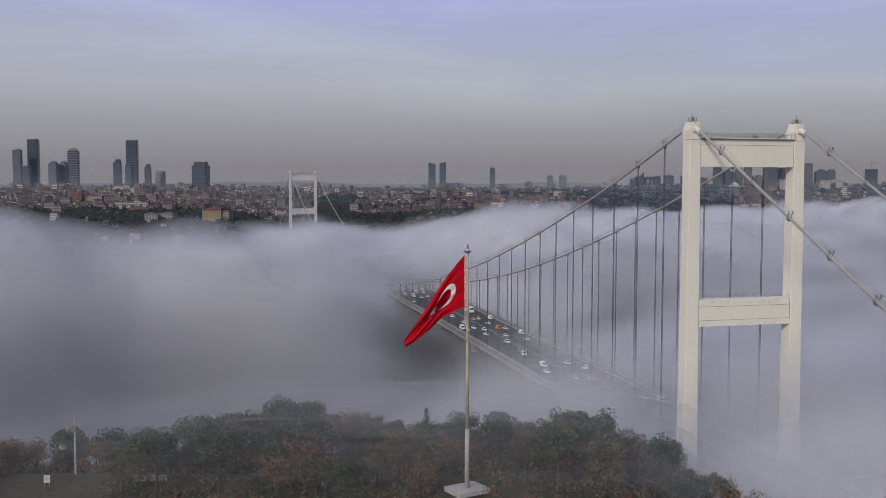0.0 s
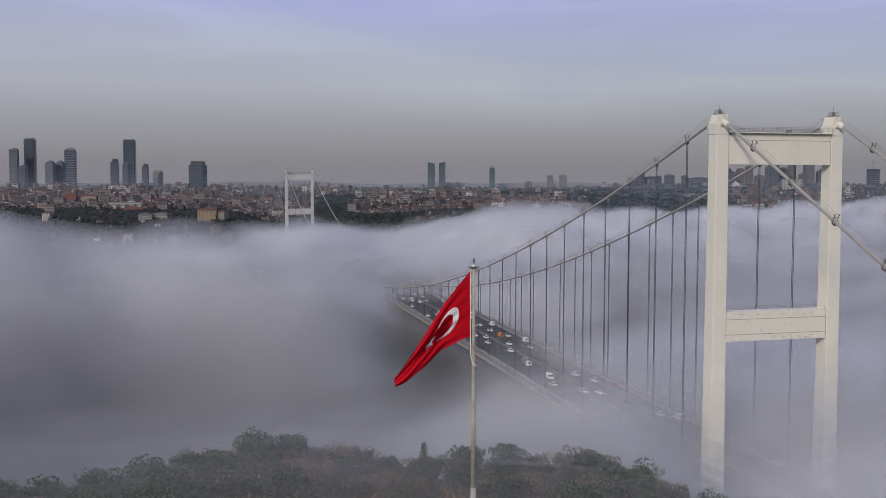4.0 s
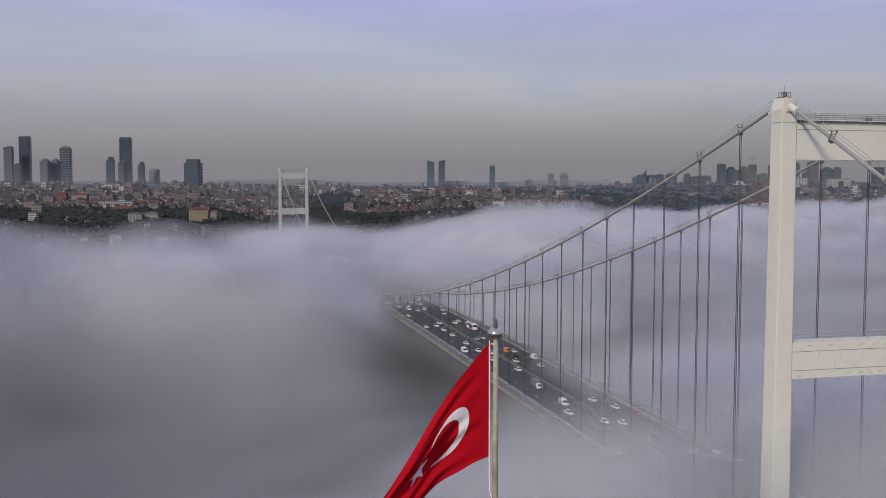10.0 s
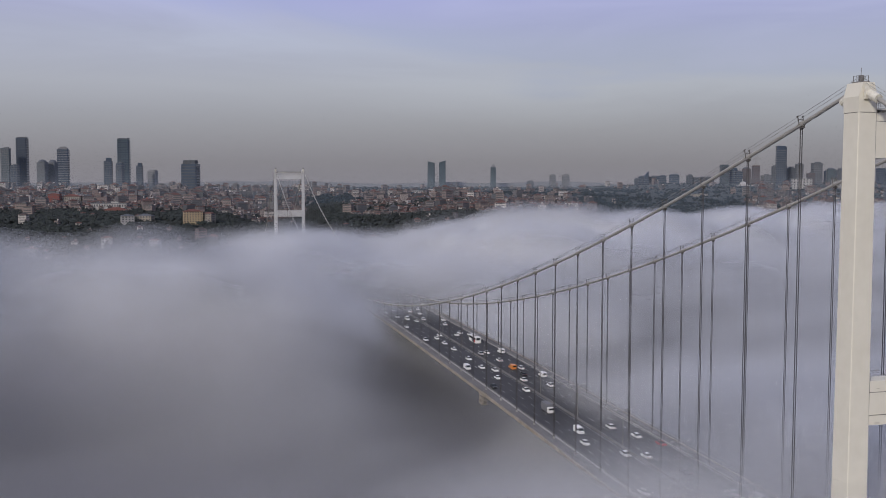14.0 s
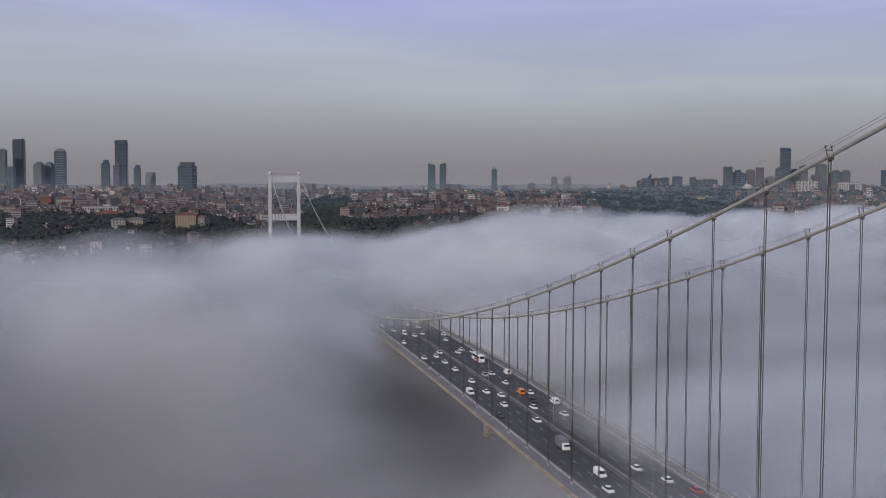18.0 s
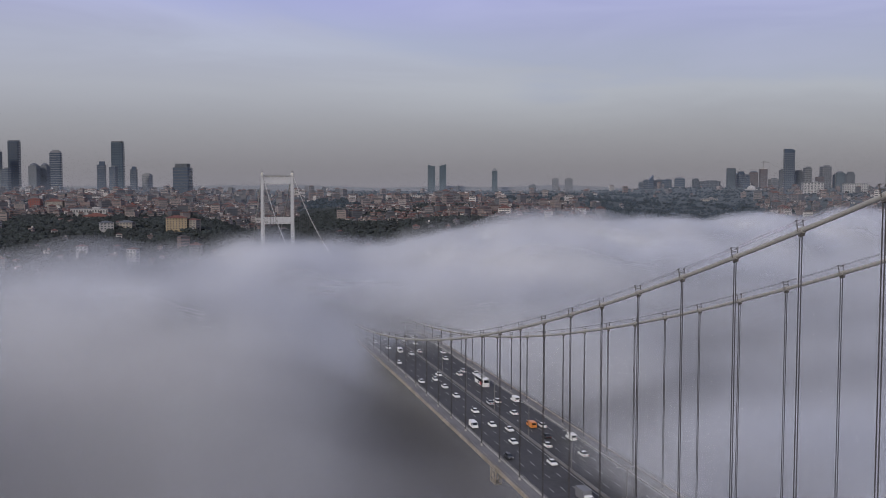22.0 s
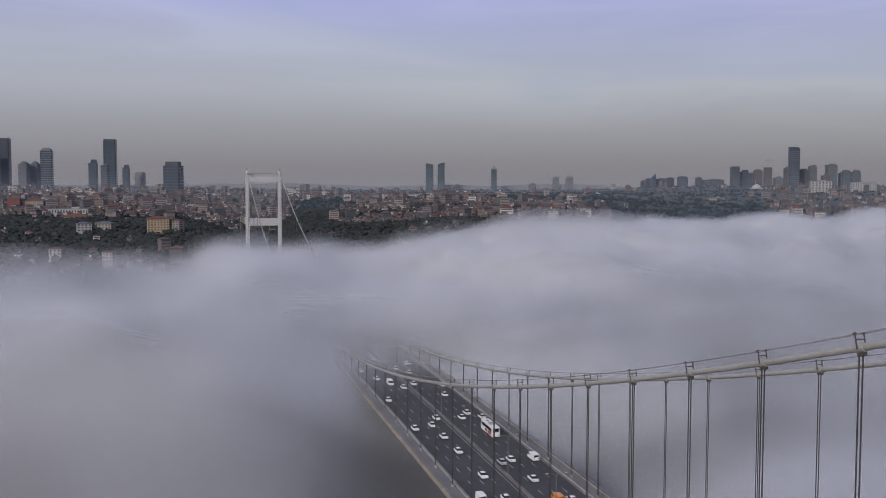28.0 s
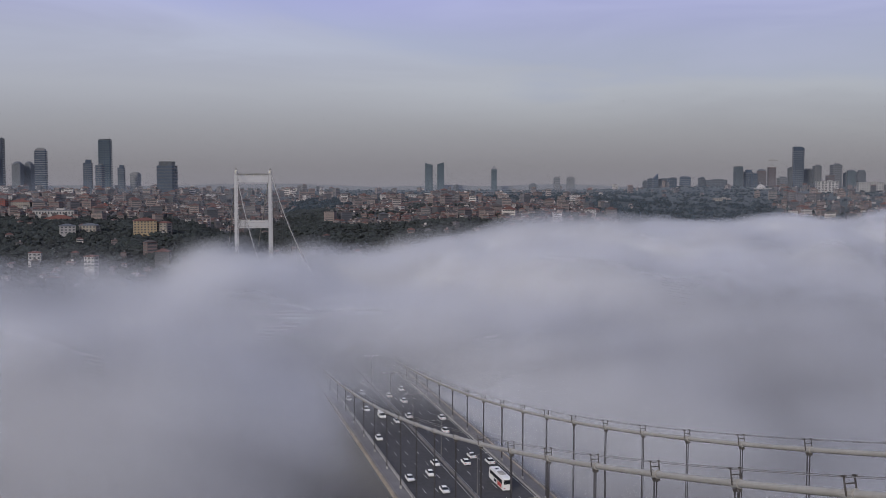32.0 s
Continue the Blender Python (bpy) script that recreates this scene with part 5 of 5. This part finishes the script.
for s in (-1, 1):
    part("brace", Shape().tube([(-1.0, -2.2 * s, -3.2), (-1.0, 2.2 * s, 0.2)], 0.07, 5), M_EDGE, gantry)


def paint(name, c):
    return surface(name, c, 0.3, vary=0.04, grain=0.7)


M_CAR = {"white": paint("white_car_paint", (0.78, 0.78, 0.77)), "silver": paint("silver_car_paint", (0.42, 0.43, 0.45)), "dark": paint("dark_car_paint", (0.03, 0.032, 0.04)),
         "red": paint("red_car_paint", (0.42, 0.03, 0.03)), "orange": paint("orange_car_paint", (0.60, 0.22, 0.05))}
M_TYRE = surface("tyre", (0.02, 0.02, 0.02), 0.9)
M_GLAZE = surface("car_glass", (0.02, 0.024, 0.03), 0.08, vary=0.1)
M_LAMP = surface("headlamp", (0.75, 0.75, 0.72), 0.15, vary=0.02)
M_TAIL = surface("tail_lamp", (0.35, 0.02, 0.02), 0.25, vary=0.05)


def extrude(profile, w, top_w=None):
    """A side outline (along, up) given the width w, drawn in to top_w at its top."""
    zs = [z for _, z in profile]
    lo, hi = min(zs), max(zs)
    k, s = len(profile), Shape()
    tw = top_w or w
    for sgn in (-1, 1):
        s.v += [(sgn * (w + (tw - w) * (z - lo) / (hi - lo)) / 2, y, z) for y, z in profile]
    s.f = [tuple(range(k)), tuple(range(2 * k - 1, k - 1, -1))] + [(i, i + k, (i + 1) % k + k, (i + 1) % k) for i in range(k)]
    s.slot = [0] * len(s.f)
    return s


def build_car(kind, color):
    """A vehicle at the origin with its nose to -y."""
    m = M_CAR[color]
    if kind == "car":
        t = thing("car", color + " saloon car driving on the bridge", "car", "bridge traffic")
        part("body", extrude([(-2.2, 0.3), (-2.25, 0.6), (-2.1, 0.78), (-1.2, 0.92), (1.5, 0.95), (2.15, 0.9), (2.25, 0.6), (2.2, 0.3)], 1.78, 1.66), m, t)
        part("glazing", extrude([(-1.25, 0.92), (-0.55, 1.40), (0.85, 1.42), (1.6, 0.95)], 1.62, 1.22), M_GLAZE, t, "dark windows")
        part("roof", extrude([(-0.55, 1.40), (-0.4, 1.47), (0.75, 1.48), (0.9, 1.42)], 1.26, 1.1), m, t)
        L, W, r, ax = 2.24, 0.72, 0.31, (-1.35, 1.35)
        hz = 0.66
    elif kind == "van":
        t = thing("van", color + " delivery van driving on the bridge", "van", "bridge traffic")
        part("body", extrude([(-2.5, 0.35), (-2.55, 0.9), (-2.0, 1.15), (-1.35, 1.95), (-1.0, 2.1), (2.5, 2.12), (2.55, 0.35)], 1.95, 1.78), m, t)
        part("windscreen", extrude([(-2.02, 1.16), (-1.40, 1.93), (-1.32, 1.93), (-1.9, 1.16)], 1.74, 1.62), M_GLAZE, t, "dark windscreen")
        for s in (-1, 1):
            part("side_window", Shape().box((s * 0.955, -1.1, 1.45), (0.05, 0.9, 0.5)), M_GLAZE, t)
        part("rear_window", Shape().box((0, 2.54, 1.55), (1.4, 0.05, 0.6)), M_GLAZE, t)
        L, W, r, ax = 2.55, 0.8, 0.34, (-1.6, 1.5)
        hz = 0.8
    elif kind == "truck":
        t = thing("truck", "box truck with a pale cargo body", "truck", "bridge traffic")
        part("cab", extrude([(-3.4, 0.5), (-3.45, 1.3), (-3.2, 2.3), (-1.9, 2.35), (-1.9, 0.5)], 2.1, 1.95), m, t)
        part("windscreen", Shape().box((0, -3.36, 1.8), (1.8, 0.08, 0.7)), M_GLAZE, t)
        part("cargo_box", Shape().box((0, 0.9, 2.0), (2.4, 5.2, 2.6)), M_CLAD_W, t, "pale beige cargo box")
        L, W, r, ax = 3.5, 0.85, 0.42, (-2.6, 2.2)
        hz = 0.8
    else:
        t = thing("bus", "white coach with dark windows and red and blue side graphics", "bus", "bridge traffic")
        part("body", extrude([(-6, 0.4), (-6.05, 1.2), (-5.9, 3.2), (-5.6, 3.45), (5.8, 3.45), (6.0, 3.2), (6.0, 0.4)], 2.5, 2.36), m, t)
        for s in (-1, 1):
            for k in range(7):
                part("side_window", Shape().box((s * 1.215, -4.6 + 1.5 * k, 2.35), (0.08, 1.36, 1.0)), M_GLAZE, t)
            part("red_graphic", Shape().box((s * 1.235, 3.0, 1.2), (0.04, 3.4, 1.1)), M_CAR["red"], t)
            part("blue_graphic", Shape().box((s * 1.235, -0.6, 1.15), (0.04, 2.0, 0.8)), M_GLASS_B, t)
        part("rear_window", Shape().box((0, 5.99, 2.5), (2.0, 0.08, 1.1)), M_GLAZE, t)
        part("windscreen", Shape().box((0, -5.98, 2.1), (2.2, 0.1, 1.6)), M_GLAZE, t)
        part("roof_unit", Shape().box((0, 1.0, 3.6), (1.6, 3.0, 0.3), top=0.85), M_CONCRETE, t)
        part("roof_hatch", Shape().box((0, -3.0, 3.5), (0.9, 0.9, 0.14)), M_GLAZE, t)
        L, W, r, ax = 6.0, 0.9, 0.48, (-3.6, 3.2)
        hz = 0.85
    wheel = Shape().tube([(-0.12, 0, 0), (0.12, 0, 0)], r, 14).mesh("wheel", M_TYRE)
    for s in (-1, 1):
        for y in ax:
            part("wheel", wheel, None, t).matrix_basis = pose(s * (W + 0.02), y, r)
        part("headlight", Shape().box((s * W * 0.82, -L, hz), (0.34, 0.08, 0.16)), M_LAMP, t)
        part("tail_light", Shape().box((s * W * 0.84, L, hz + 0.08), (0.28, 0.08, 0.18)), M_TAIL, t)
    return t


fleet = {}


def drive(kind, color, x, y):
    """A vehicle in its lane; those left of the median come towards the near shore."""
    turn = 0 if x < 0 else 180
    slope = math.degrees(math.atan((deck_z(y + 1) - deck_z(y - 1)) / 2))
    m = pose(x, y, deck_z(y) + 0.01, slope if turn == 0 else -slope, 0, turn)
    if (kind, color) in fleet:
        return copy_thing(fleet[kind, color], m)
    fleet[kind, color] = build_car(kind, color)
    fleet[kind, color].matrix_world = m
    return fleet[kind, color]


LANE = {-4: -13.0, -3: -9.8, -2: -6.5, -1: -2.8, 1: 2.5, 2: 5.9, 3: 9.4, 4: 12.8}
for lane, spots in {
    -4: "87 217d 254v 328 371 428 480", -3: "134 410 446", -2: "74 147v 175t 232 254 274 299 316 331 399v 437",
    -1: "120 208 247 340 391 455", 1: "117 226 285s 397 430", 2: "100d 150 236d 250o 268 287 339 420",
    3: "81 138 214 249 318b 345 375 440", 4: "75v 128r 232v 287v 338 392"}.items():
    for spot in spots.split():
        code = spot[-1] if spot[-1].isalpha() else "w"
        kind = {"v": "van", "t": "truck", "b": "bus", "o": "van"}.get(code, "car")
        color = {"d": "dark", "s": "silver", "r": "red", "o": "orange"}.get(code, "white")
        drive(kind, color, LANE[lane], float(spot.rstrip("vdstrbo")))

# queue on the far motorway
rnd = np.random.RandomState(3)
for k in range(34):
    y = 1350 + 11.0 * k + rnd.uniform(-3, 3)
    side = -1 if k % 2 else 1
    x = side * rnd.uniform(3, 14) - 0.00012 * (y - 1330) ** 2
    u, v = to_plan(x, y)
    car = copy_thing(fleet["car", "white" if rnd.rand() < 0.6 else "dark"], pose(x, y, max(float(ground_height(u, v)), 40.0) + 1.3, 0, 0, 0 if side < 0 else 180))
    car["label"] = car["label"].replace("on the bridge", "on the far motorway")
    car["group"] = "far motorway traffic"
